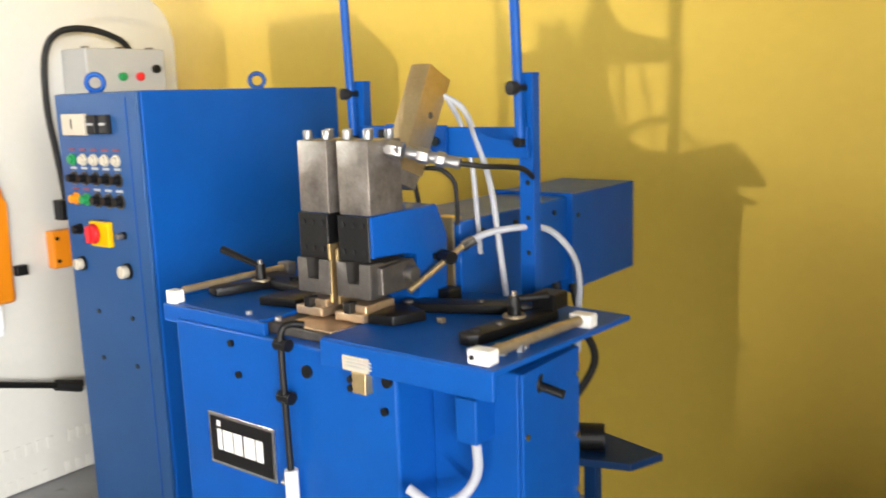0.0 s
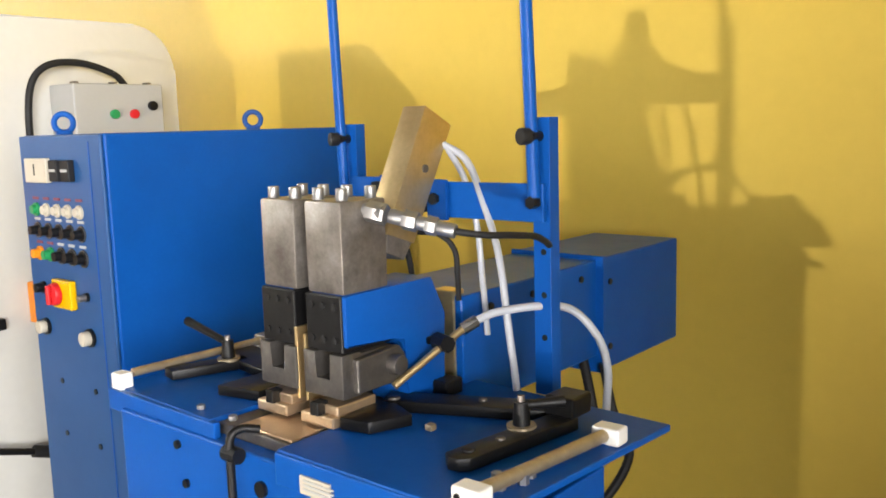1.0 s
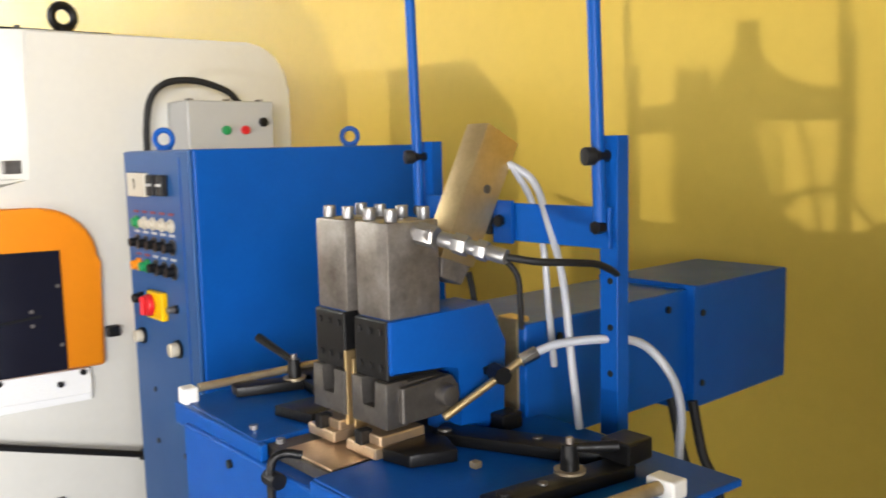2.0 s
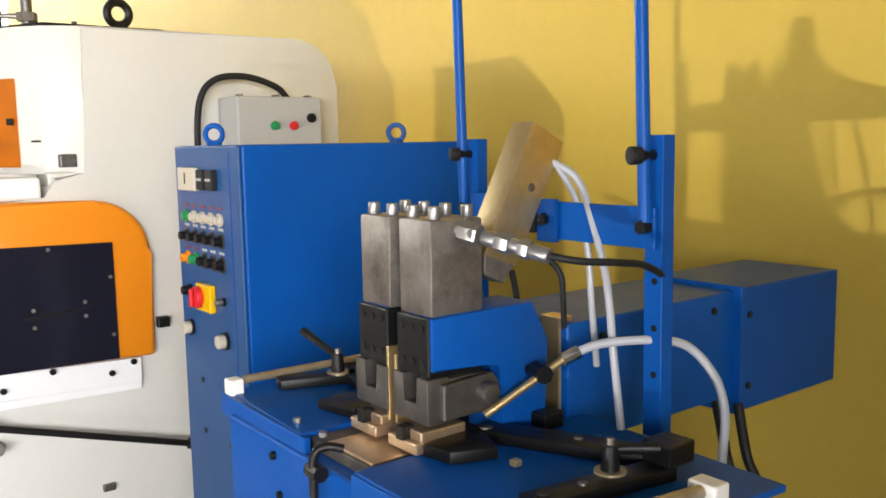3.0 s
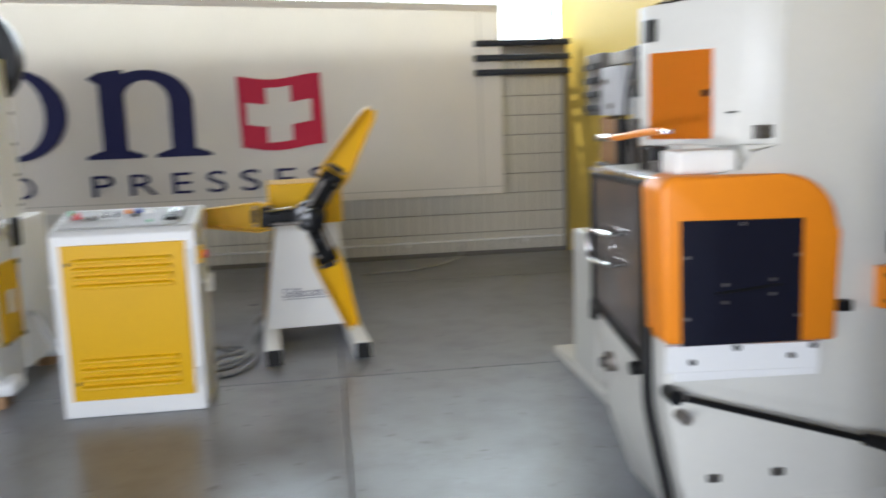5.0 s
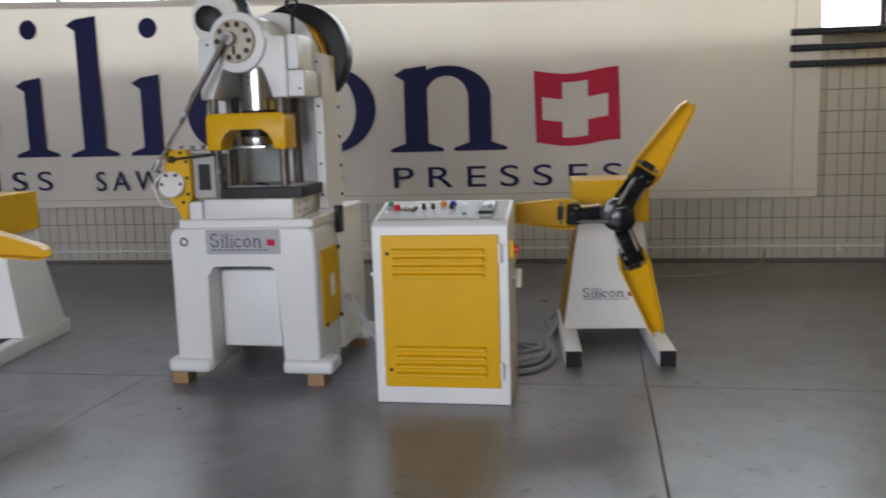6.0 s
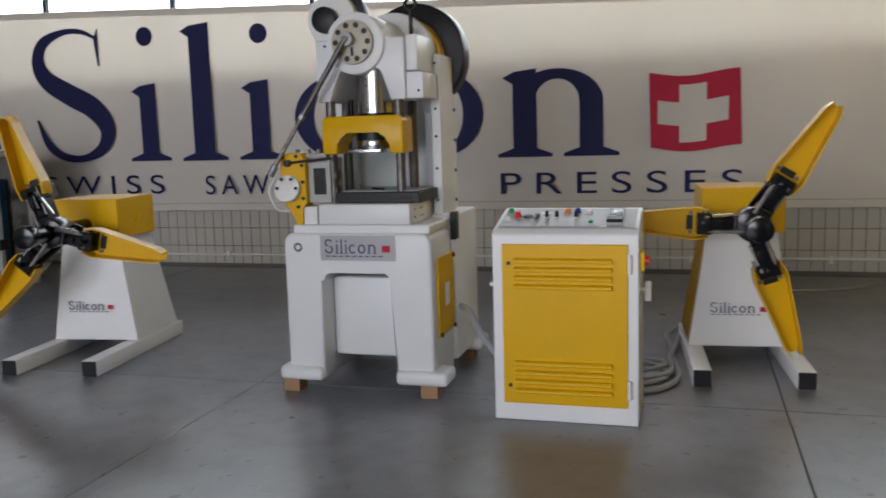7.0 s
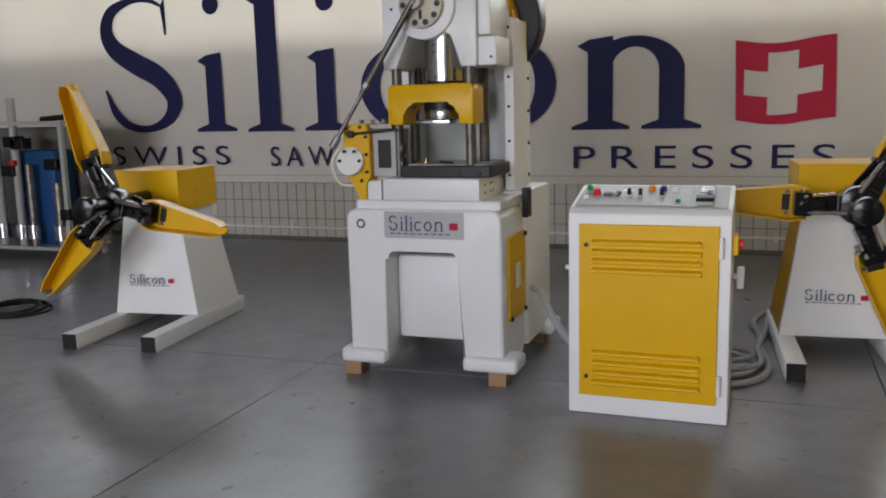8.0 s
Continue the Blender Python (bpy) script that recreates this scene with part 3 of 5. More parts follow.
part("counter_window", desk_slab(-1.01, -0.95, 0.18, 0.265, 0.023, 0.003, 0.001), SMOKED, counter, "dark number window")
part("reset_bar", desk_slab(-1.022, -0.938, 0.045, 0.105, 0.02, 0.02, 0.004), BLACK, counter)
part("reset_lever", desk_slab(-0.975, -0.95, 0.10, 0.17, 0.02, 0.022, 0.004), BLACK, counter)
stop = part("stop_box", box(-5.66, -5.58, -0.852, -0.822, 0.83, 0.93, 0.006), YELLOW, console, "yellow emergency stop box")
smooth(part("stop_button", cyl((-5.62, -0.822, 0.88), (-5.62, -0.80, 0.88), 0.024), RED, stop, "red mushroom button"))
paddle = prism([(-5.80, 0.74), (-5.76, 0.75), (-5.70, 0.65), (-5.74, 0.64)], "y", -0.83, -0.795, 0.008)
smooth(part("handle", paddle, WHITE, console, "white paddle handle"))
smooth(part("handle_stem", cyl((-5.75, -0.852, 0.70), (-5.75, -0.825, 0.70), 0.014, seg=12), WHITE, console))
part("side_knob", cyl((-5.62, -1.622, 0.74), (-5.62, -1.65, 0.74), 0.013, seg=10), WHITE, console)

# cables on the floor beside the console
loops = (((-6.15, -0.86), (-6.22, -0.76), (-6.38, -0.68), (-6.58, -0.66), (-6.9, -0.70), (-7.3, -0.72), (-7.6, -0.76), (-7.9, -0.70), (-8.1, -0.60)), ((-6.40, -0.90), (-6.42, -0.80), (-6.50, -0.72), (-6.64, -0.70), (-6.85, -0.72), (-7.2, -0.69), (-7.5, -0.66), (-7.8, -0.60), (-8.0, -0.45)), ((-6.30, -0.95), (-6.34, -0.82), (-6.46, -0.74), (-6.60, -0.74), (-6.74, -0.80), (-6.84, -0.92)), ((-6.55, -0.95), (-6.58, -0.84), (-6.66, -0.76), (-6.78, -0.76), (-6.88, -0.86), (-6.92, -1.0)))
for k, line in enumerate(loops):
    rr = (0.018, 0.017, 0.016, 0.015)[k]
    cable = thing("floor_cable", "thick grey cable looped on the concrete floor", "cable", "cables beside the console", (-6.5, -0.8, 0))
    smooth(part("run", tube([(x, y, rr + (0.02 if k in (1, 3) and 0 < n < len(line) - 2 else 0.0)) for n, (x, y) in enumerate(line)], rr), CONDUIT, cable))
far_cable = thing("wall_cable", "thin pale cable hanging to the floor by the tiled wall", "cable", "", (-10, 1.2, 0))
smooth(part("run", tube([(-9.6, 0.2, 0.012), (-9.7, 0.7, 0.012), (-10.0, 1.1, 0.012), (-10.3, 1.35, 0.05), (-10.66, 1.45, 0.1), (-10.69, 1.45, 0.14)], 0.010), CONDUIT, far_cable))

# ---- the punching press ----
press = thing("c_frame_press", "white and yellow eccentric press on pine blocks", "press", "", (-6.3, -2.5, 0))
body = part("base_body", prism([*arc(-2.93, 0.93, 0.06, 90, 180, 4), (-2.99, 0.085), (-2.75, 0.085), (-2.75, 0.70), *arc(-2.69, 0.71, 0.06, 180, 90, 4), *arc(-2.35, 0.71, 0.06, 90, 0, 4), (-2.29, 0.085), (-2.05, 0.085), *arc(-2.11, 0.93, 0.06, 0, 90, 4)], "x", -5.83, -6.28, 0.02, steps=3), WHITE, press)
smooth(body, 40)
smooth(part("rear_column", box(-6.86, -6.29, -2.93, -2.025, 0.12, 1.06, 0.02), WHITE, press), 40)
smooth(part("inner_tank", prism([(-2.75, 0.2), (-2.29, 0.2), (-2.29, 0.7), (-2.75, 0.7)], "x", -6.12, -6.0, 0.02), WHITE, press), 40)
for y0, y1 in ((-3.05, -2.76), (-2.29, -1.965)):
    smooth(part("foot", prism([(-5.80, y0), (-5.80, y1), (-6.02, y1), (-6.02, y0)], "z", 0.075, 0.165, 0.03, steps=3), WHITE, press, "rounded cast foot"), 50)
    smooth(part("foot", prism([(-6.70, y0), (-6.70, y1), (-6.92, y1), (-6.92, y0)], "z", 0.075, 0.165, 0.03, steps=3), WHITE, press, "rounded cast foot"), 50)
for x in (-5.94, -6.04, -6.09):
    for z in (1.08, 1.125):
        part("bed_hole", cyl((x, -2.176, z), (x, -2.172, z), 0.007, seg=8), BLACK, press)
part("lower_step", box(-6.35, -5.85, -2.93, -2.06, 0.985, 1.04, 0.012), WHITE, press)
smooth(part("bed", box(-6.40, -5.84, -2.755, -2.175, 1.04, 1.165, 0.012), WHITE, press, "thick white press bed"), 40)
part("die_plate", box(-6.36, -5.90, -2.66, -2.13, 1.165, 1.232, 0.006), BLACK, press, "black bolster plate")
part("die_top", box(-6.33, -5.93, -2.63, -2.16, 1.232, 1.238, 0.002), PALE_GREY, press, "pale ground die surface")
smooth(part("clamp_rod", cyl((-6.0, -2.46, 1.248), (-5.93, -2.36, 1.245), 0.006, seg=8), BLACK, press, "thin black clamp rod"))
part("sample_piece", box(-6.02, -6.005, -2.556, -2.54, 1.238, 1.275, 0.002), BROWN_BRONZE, press, "small copper-coloured piece")
for y in (-2.6, -2.31, -2.19):
    part("die_screw", cyl((-5.90, y, 1.19), (-5.896, y, 1.19), 0.012, seg=10), RUBBER, press)
for x in (-5.95, -6.20):
    for y in (-2.69, -2.255):
        smooth(part("guide_post", cyl((x, y, 1.165), (x, y, 1.775), 0.029), DARK_STEEL, press, "ground steel guide post"))
slide = prism([(-2.735, 1.46), (-2.64, 1.46), *arc(-2.575, 1.52, 0.065, 180, 90, 6), *arc(-2.375, 1.52, 0.065, 90, 0, 6), (-2.31, 1.46), (-2.222, 1.46), (-2.222, 1.66), (-2.24, 1.685), (-2.717, 1.685), (-2.735, 1.66)], "x", -5.905, -6.10, 0.012)
smooth(part("slide", slide, YELLOW, press, "yellow arched slide"), 40)
smooth(part("ram", cyl((-6.07, -2.44, 1.69), (-6.07, -2.44, 1.975), 0.115, seg=40), POLISHED, press, "polished ram cylinder"))
smooth(part("ram_seal", cyl((-6.07, -2.44, 1.684), (-6.07, -2.44, 1.70), 0.12, seg=40), BLACK, press))
for z in (1.86, 1.90, 1.72):
    part("ram_hole", cyl((-5.965, -2.46, z), (-5.954, -2.46, z), 0.007, seg=8), BLACK, press)
smooth(part("punch_collar", cyl((-6.05, -2.445, 1.542), (-6.05, -2.445, 1.60), 0.116, seg=36), BLACK, press))
smooth(part("punch_disc", cyl((-6.05, -2.445, 1.487), (-6.05, -2.445, 1.542), 0.112, seg=36, bevel=0.003), POLISHED, press, "polished punch holder"))
smooth(part("punch_flange", box(-6.10, -5.98, -2.60, -2.39, 1.462, 1.487, 0.004), POLISHED, press))
for y in (-2.635, -2.577, -2.245):
    smooth(part("damper_rod", cyl((-6.15, y, 1.686), (-6.15, y, 1.79), 0.022 if y == -2.577 else 0.014, seg=14), BLACK, press, "black damper rod"))
shield = part("clear_guard", box(-5.97, -5.965, -2.60, -2.30, 1.225, 1.46, 0), GLASS, press, "clear acrylic guard")
head = prism([(-2.765, 1.77), (-2.68, 1.77), (-2.625, 1.92), *arc(-2.565, 1.94, 0.045, 170, 90, 4), *arc(-2.40, 1.94, 0.045, 90, 10, 4), (-2.30, 1.77), (-2.205, 1.77), (-2.205, 2.135), (-2.765, 2.135)], "x", -5.93, -6.42, 0.014)
smooth(part("head", head, WHITE, press, "white cast head"), 40)
part("window_back", box(-6.36, -6.34, -2.68, -2.30, 1.77, 1.985, 0), GREY_PAINT, press)
smooth(part("head_ear", box(-6.30, -5.96, -2.205, -2.135, 1.94, 2.145, 0.008), WHITE, press), 40)
smooth(part("head_ear", box(-6.22, -5.95, -2.205, -2.10, 1.775, 1.932, 0.01), WHITE, press), 40)
for y, z in ((-2.70, 2.10), (-2.555, 1.99), (-2.42, 2.09), (-2.13, 1.82)):
    part("head_screw", cyl((-5.95 if y == -2.13 else -5.93, y, z), (-5.945 if y == -2.13 else -5.924, y, z), 0.008, seg=8), BLACK, press)
smooth(part("head_dome", cyl((-5.90, -2.50, 2.105), (-6.42, -2.50, 2.105), 0.18, seg=40, bevel=0.01), WHITE, press, "round white bearing housing"))
dial = smooth(part("crank_disc", cyl((-5.90, -2.505, 2.11), (-5.868, -2.505, 2.11), 0.128, seg=36, bevel=0.006), IVORY, press, "pale crank disc with slots"))
for k in range(10):
    a = math.tau * k / 10
    part("slot", cyl((-5.872, -2.505 + 0.10 * math.cos(a), 2.11 + 0.10 * math.sin(a)), (-5.864, -2.505 + 0.10 * math.cos(a), 2.11 + 0.10 * math.sin(a)), 0.017, seg=10), BLACK, dial)
smooth(part("crank_boss", cyl((-5.87, -2.525, 2.125), (-5.815, -2.525, 2.125), 0.042, seg=20, bevel=0.004), PALE_GREY, dial, "pale rod eye"))
smooth(part("crank_pin", cyl((-5.82, -2.525, 2.125), (-5.805, -2.525, 2.125), 0.02, seg=6), DARK_STEEL, dial))
part("adjusting_slot", box(-5.868, -5.862, -2.512, -2.495, 2.03, 2.08, 0.002), BLACK, dial)
frame_side = prism([(-6.42, 1.0), (-6.78, 1.0), (-6.78, 2.06), (-6.30, 2.06), (-6.30, 1.80), (-6.42, 1.70)], "y", -2.24, -2.13, 0.01)
smooth(part("side_frame", frame_side, WHITE, press, "thick white side plate of the frame"), 40)
for k in range(5):
    for x in (-6.5, -6.72):
        part("bolt", cyl((x, -2.13, 1.12 + 0.2 * k), (x, -2.122, 1.12 + 0.2 * k), 0.012, seg=8), BLACK, press)
part("column_plate", box(-6.60, -6.29, -2.16, -2.10, 1.06, 2.055, 0.006), WHITE, press)
for z in (1.15, 1.35, 1.55, 1.72, 1.9, 2.0):
    part("bolt", cyl((-6.29, -2.13, z), (-6.284, -2.13, z), 0.009, seg=8), BLACK, press)
part("far_frame", box(-6.78, -6.30, -2.86, -2.75, 1.0, 2.06, 0.01), WHITE, press)
part("back_panel", box(-6.62, -6.56, -2.76, -2.16, 1.05, 2.0, 0.004), WHITE, press)
smooth(part("flywheel", cyl((-6.62, -2.365, 2.075), (-6.78, -2.365, 2.075), 0.345, seg=56, bevel=0.015), BLACK, press, "large dark flywheel"))
smooth(part("wheel_guard", cyl((-6.45, -2.405, 2.05), (-6.60, -2.405, 2.05), 0.265, seg=48, bevel=0.02), YELLOW, press, "yellow wheel guard"))
smooth(part("guard_cover", cyl((-6.38, -2.43, 2.07), (-6.47, -2.43, 2.07), 0.265, seg=48, bevel=0.015), WHITE, press))
motor = smooth(part("motor_guard", cyl((-6.52, -2.845, 2.35), (-6.60, -2.845, 2.35), 0.185, seg=40, bevel=0.01), BLACK, press, "dark belt cover rim"))
smooth(part("belt_arch", cyl((-6.45, -2.87, 2.325), (-6.52, -2.87, 2.325), 0.17, seg=36, bevel=0.01), PALE_PLASTIC, press, "pale round belt guard"))
smooth(part("motor", cyl((-6.38, -2.90, 2.32), (-6.46, -2.90, 2.32), 0.085, seg=28, bevel=0.01), BLACK, press, "black motor end"))
eye = part("lifting_eye", ring((-6.25, -2.26, 2.36), (1, 0, 0), 0.035, 0.012), BLACK, press)
part("lifting_stud", cyl((-6.25, -2.26, 2.08), (-6.25, -2.26, 2.33), 0.014, seg=10), BLACK, press)
side_door = part("side_door", box(-6.27, -5.93, -2.055, -2.035, 0.345, 0.83, 0.006), YELLOW, press, "yellow side door with a warning label")
part("warning_label", box(-6.15, -6.06, -2.036, -2.032, 0.52, 0.66, 0), PALE_PLASTIC, side_door, "small white warning label")
for x, z in ((-5.95, 0.36), (-6.25, 0.36), (-6.25, 0.81)):
    part("bolt", cyl((x, -2.035, z), (x, -2.022, z), 0.014, seg=8), BLACK, side_door)
part("side_slot", box(-6.36, -6.27, -2.055, -2.018, 0.90, 1.075, 0.004), BLACK, press, "dark recess in the side")
emblem(press, faces_east(-5.826, -2.72, 0.86), 0.42, 0.095)
part("lifting_hole", ring((-5.835, -2.895, 0.905), (1, 0, 0), 0.022, 0.008), DARK_STEEL, press)
conduit = smooth(part("conduit", tube([(-6.3, -2.0, 0.47), (-6.22, -1.93, 0.46), (-6.05, -1.83, 0.38), (-5.95, -1.72, 0.28), (-5.85, -1.62, 0.22)], 0.02), CONDUIT, press, "pale flexible conduit"))
for x, y in ((-5.88, -2.98), (-5.88, -2.085), (-6.84, -2.98), (-6.84, -2.10)):
    block = thing("pine_block", "raw pine block under the press foot", "wood block", "blocks under the press", (x, y, 0))
    part("timber", box(x - 0.06, x + 0.06, y - 0.052, y + 0.052, 0.0, 0.076, 0.003), WOOD, block)

# the roll feed at the press's side
feed = part("feed_bracket", prism([(-3.0, 1.47), (-2.87, 1.475), (-2.835, 1.43), (-2.835, 1.17), (-2.87, 1.13), (-2.865, 1.02), (-2.90, 1.02), (-2.94, 1.13), (-3.0, 1.19)], "x", -5.86, -5.98, 0.006), YELLOW, press, "yellow roll feed bracket")
smooth(part("feed_disc", cyl((-5.86, -2.95, 1.255), (-5.83, -2.95, 1.265), 0.082, seg=28, bevel=0.004), PALE_PLASTIC, feed, "white round cover with bolts"))
for k in range(6):
    a = math.tau * k / 6
    part("bolt", cyl((-5.83, -2.95 + 0.062 * math.cos(a), 1.265 + 0.062 * math.sin(a)), (-5.822, -2.95 + 0.062 * math.cos(a), 1.265 + 0.062 * math.sin(a)), 0.01, seg=8), BLACK, feed)
part("feed_block", box(-6.10, -5.90, -2.834, -2.69, 1.17, 1.44, 0.006), GREY_PAINT, press, "grey feed roll housing")
for y, z in ((-2.98, 1.45), (-2.89, 1.455), (-2.855, 1.40), (-2.855, 1.20), (-2.985, 1.205), (-2.855, 1.30), (-2.89, 1.15)):
    part("bolt", cyl((-5.86, y, z), (-5.848, y, z), 0.010, seg=8), BLACK, feed)
part("roll_window", box(-5.902, -5.896, -2.80, -2.72, 1.22, 1.38, 0.003), BLACK, press, "dark opening at the feed rolls")
smooth(part("feed_lever", cyl((-5.845, -2.95, 1.415), (-5.85, -2.66, 1.44), 0.008, seg=10), BLACK, press, "thin black feed lever"))
smooth(part("lever_boss", cyl((-5.86, -2.945, 1.415), (-5.83, -2.945, 1.415), 0.022, seg=14), BLACK, press))
for y in (-2.93, -2.86, -2.79):
    smooth(part("top_screw", cyl((-5.97, y, 1.47), (-5.97, y, 1.495), 0.014, seg=10), STEEL, press))
for z in (1.24, 1.33):
    smooth(part("feed_roll", cyl((-5.96, -2.84, z), (-5.96, -2.66, z), 0.035), DARK_STEEL, press))
part("feed_top", box(-6.02, -5.92, -2.97, -2.72, 1.44, 1.47, 0.004), STEEL, press)
part("feed_foot", box(-6.02, -5.88, -2.90, -2.78, 1.03, 1.15, 0.006), WHITE, press)
A, B = Vector((-5.82, -3.03, 1.375)), Vector((-5.82, -2.525, 2.125))
smooth(part("drive_rod", cyl(A, A.lerp(B, 0.4), 0.012, seg=12), STEEL, press, "long steel drive rod"))
smooth(part("drive_sleeve", cyl(A.lerp(B, 0.35), B, 0.017, seg=12), DARK_STEEL, press))
smooth(part("rod_joint", cyl(A - (B - A) * 0.04, A + (B - A) * 0.04, 0.022, seg=12), ZINC, press))
smooth(part("rod_nut", cyl(A.lerp(B, 0.4), A.lerp(B, 0.43), 0.02, seg=6), ZINC, press))
part("air_hose", tube([(-5.84, -3.02, 1.33), (-5.82, -3.06, 1.25), (-5.83, -3.02, 1.14), (-5.88, -2.94, 1.12)], 0.007), PALE_PLASTIC, press)

# ---- the decoilers ----


def decoiler(m, star, label, yellow_side):
    root = thing("decoiler", label, "decoiler", "decoilers beside the press")
    for y in (-0.353, 0.243):
        rail = smooth(part("foot_rail", box(-1.30, 0.0, y, y + 0.11, 0.0, 0.11, 0.006), WHITE, root, "white square tube foot"))
        part("end_cap", box(-0.001, 0.006, y + 0.003, y + 0.107, 0.003, 0.107, 0.003), RUBBER, rail, "black plastic end cap")
    low = [(-0.60, -0.335), (-0.60, 0.335), (-1.25, 0.335), (-1.25, -0.335)]
    high = [(-0.63, -0.22), (-0.63, 0.22), (-1.12, 0.22), (-1.12, -0.22)]
    bm = bmesh.new()
    a, b = [bm.verts.new((x, y, 0.11)) for x, y in low], [bm.verts.new((x, y, 0.88)) for x, y in high]
    bm.faces.new(a[::-1]), bm.faces.new(b)
    for k in range(4):
        bm.faces.new((a[k], a[(k + 1) % 4], b[(k + 1) % 4], b[k]))
    bevelled(bm, set(bm.edges), 0.006)
    pedestal = part("pedestal", bm, WHITE, root, "white tapered steel pedestal")
    if yellow_side:
        bm = bmesh.new()
        bm.faces.new([bm.verts.new(v) for v in ((-0.64, -0.338, 0.13), (-1.2, -0.338, 0.13), (-1.10, -0.232, 0.83), (-0.66, -0.232, 0.83))])
        bmesh.ops.solidify(bm, geom=bm.faces[:], thickness=0.006)
        part("side_panel", bm, YELLOW, pedestal, "yellow side panel")
    part("gear_box", box(-1.13, -0.58, -0.26, 0.26, 0.87, 1.165, 0.006), YELLOW, root, "yellow sheet steel gear housing")
    emblem(pedestal, Matrix.Translation((-0.595, -0.20, 0.33)) @ Matrix(((0, 0, 1, 0), (1, 0, 0, 0), (0, 1, 0, 0), (0, 0, 0, 1))) @ Matrix.Rotation(radians(-2.2), 4, "X"), 0.36, 0.075, False)
    hub_z, hub_y = 0.97, 0.0
    smooth(part("shaft", cyl((-0.58, hub_y, hub_z), (0.11, hub_y, hub_z), 0.055), GLOSS_BLACK, root, "black spindle"))
    smooth(part("spindle_nose", cyl((0.06, hub_y, hub_z), (0.15, hub_y, hub_z), 0.075, seg=24, bevel=0.01), GLOSS_BLACK, root, "black round spindle end"))
    hub = smooth(part("hub", cyl((-0.28, hub_y, hub_z), (-0.12, hub_y, hub_z), 0.105, seg=24, bevel=0.008), GLOSS_BLACK, root, "black expanding hub"))
    smooth(part("hub_nut", cyl((-0.12, hub_y, hub_z), (-0.05, hub_y, hub_z), 0.06, seg=6, bevel=0.004), GLOSS_BLACK, hub))
    for k in range(3):
        turn = Matrix.Translation((-0.08, hub_y, hub_z)) @ Matrix.Rotation(radians(star[k]), 4, "X")

        def moved(bm):
            bmesh.ops.transform(bm, verts=bm.verts, matrix=turn)
            return bm
        # along +y before the turn
        arm = part("arm", moved(box(-0.19, -0.05, 0.05, 0.30, -0.045, 0.045, 0.012)), GLOSS_BLACK, root, "black cast arm")
        smooth(part("link", moved(cyl((-0.22, 0.08, 0.05), (-0.10, 0.28, 0.055), 0.018, seg=12)), GLOSS_BLACK, arm))
        smooth(part("screw", moved(cyl((-0.10, 0.12, -0.05), (-0.02, 0.29, -0.04), 0.014, seg=12)), CHROME, arm))
        part("shoe", moved(box(-0.24, -0.02, 0.24, 0.33, -0.065, 0.065, 0.008)), GLOSS_BLACK, arm)
        part("clevis", moved(box(-0.12, -0.005, 0.17, 0.27, -0.028, 0.028, 0.006)), GLOSS_BLACK, arm)
        smooth(part("wedge_roll", moved(cyl((-0.07, 0.10, -0.055), (-0.07, 0.10, 0.055), 0.032, seg=16)), GLOSS_BLACK, arm))
        smooth(part("spring_rod", moved(cyl((-0.04, 0.06, 0.04), (-0.03, 0.26, 0.045), 0.012, seg=10)), STEEL, arm))
        smooth(part("hand_bolt", moved(cyl((-0.02, 0.285, 0.0), (0.035, 0.285, 0.0), 0.014, seg=10)), GLOSS_BLACK, arm))
        for s in (-1, 1):
            smooth(part("pivot", moved(cyl((-0.13, 0.27, s * 0.04), (-0.13, 0.27, s * 0.075), 0.022, seg=12)), STEEL, arm))
        bm = bmesh.new()
        outline = [(0.26, -0.085), (0.34, -0.10), (0.78, -0.05), (0.822, -0.035), (0.832, 0.0), (0.822, 0.035), (0.78, 0.05), (0.34, 0.10), (0.26, 0.085)]
        prism(outline, "x", -0.14, -0.13, 0.0, bm)
        for s in (-1, 1):
            rim = [(0.26, 0.085), (0.34, 0.10), (0.78, 0.05), (0.832, 0.028)]
            for (u0, v0), (u1, v1) in zip(rim, rim[1:]):
                prism([(u0, s * v0), (u1, s * v1), (u1, s * (v1 - 0.008)), (u0, s * (v0 - 0.008))], "x", -0.14, -0.03, 0.0, bm)
        blade = part("blade", moved(bm), YELLOW, root, "yellow channel blade with rounded tip")
        part("slot", moved(box(-0.129, -0.122, 0.345, 0.385, -0.045, 0.045, 0.002)), BLACK, blade)
        for v in (-0.06, 0.06):
            smooth(part("blade_bolt", moved(cyl((-0.13, 0.36, v), (-0.112, 0.36, v), 0.012, seg=8)), DARK_STEEL, blade))
        smooth(part("drip_nut", moved(cyl((-0.06, 0.20, 0.0), (0.01, 0.20, 0.0), 0.022, seg=6)), GLOSS_BLACK, arm))
    root.matrix_basis = m
    return root


decoiler(pose(-6.365, -0.222, 0, 0, 0, 4.5), (57, 178, 288), "white decoiler with yellow side panel, housing and three blades", True)
decoiler(pose(-5.83, -4.80, 0, 0, 0, 7.0), (108, 228, 348), "white decoiler with black hub and three yellow blades", False)

# ---- the tall white press beside the yellow wall ----
tall = thing("tall_press", "tall cream-white press with orange guards and smoked windows", "press", "", (-4.0, 1.8, 0))
WX = -3.43
profile = [(1.16, 0.0), (2.45, 0.0), *arc(2.27, 1.785, 0.18, 0, 90, 8), (1.42, 1.965), (1.42, 1.44), (1.30, 1.44), (1.28, 1.36), (1.03, 1.36), (1.00, 0.66), (1.06, 0.285)]
smooth(part("frame", prism(profile, "x", WX, -4.20, 0.012), CREAM, tall, "cream cast side frame"), 40)
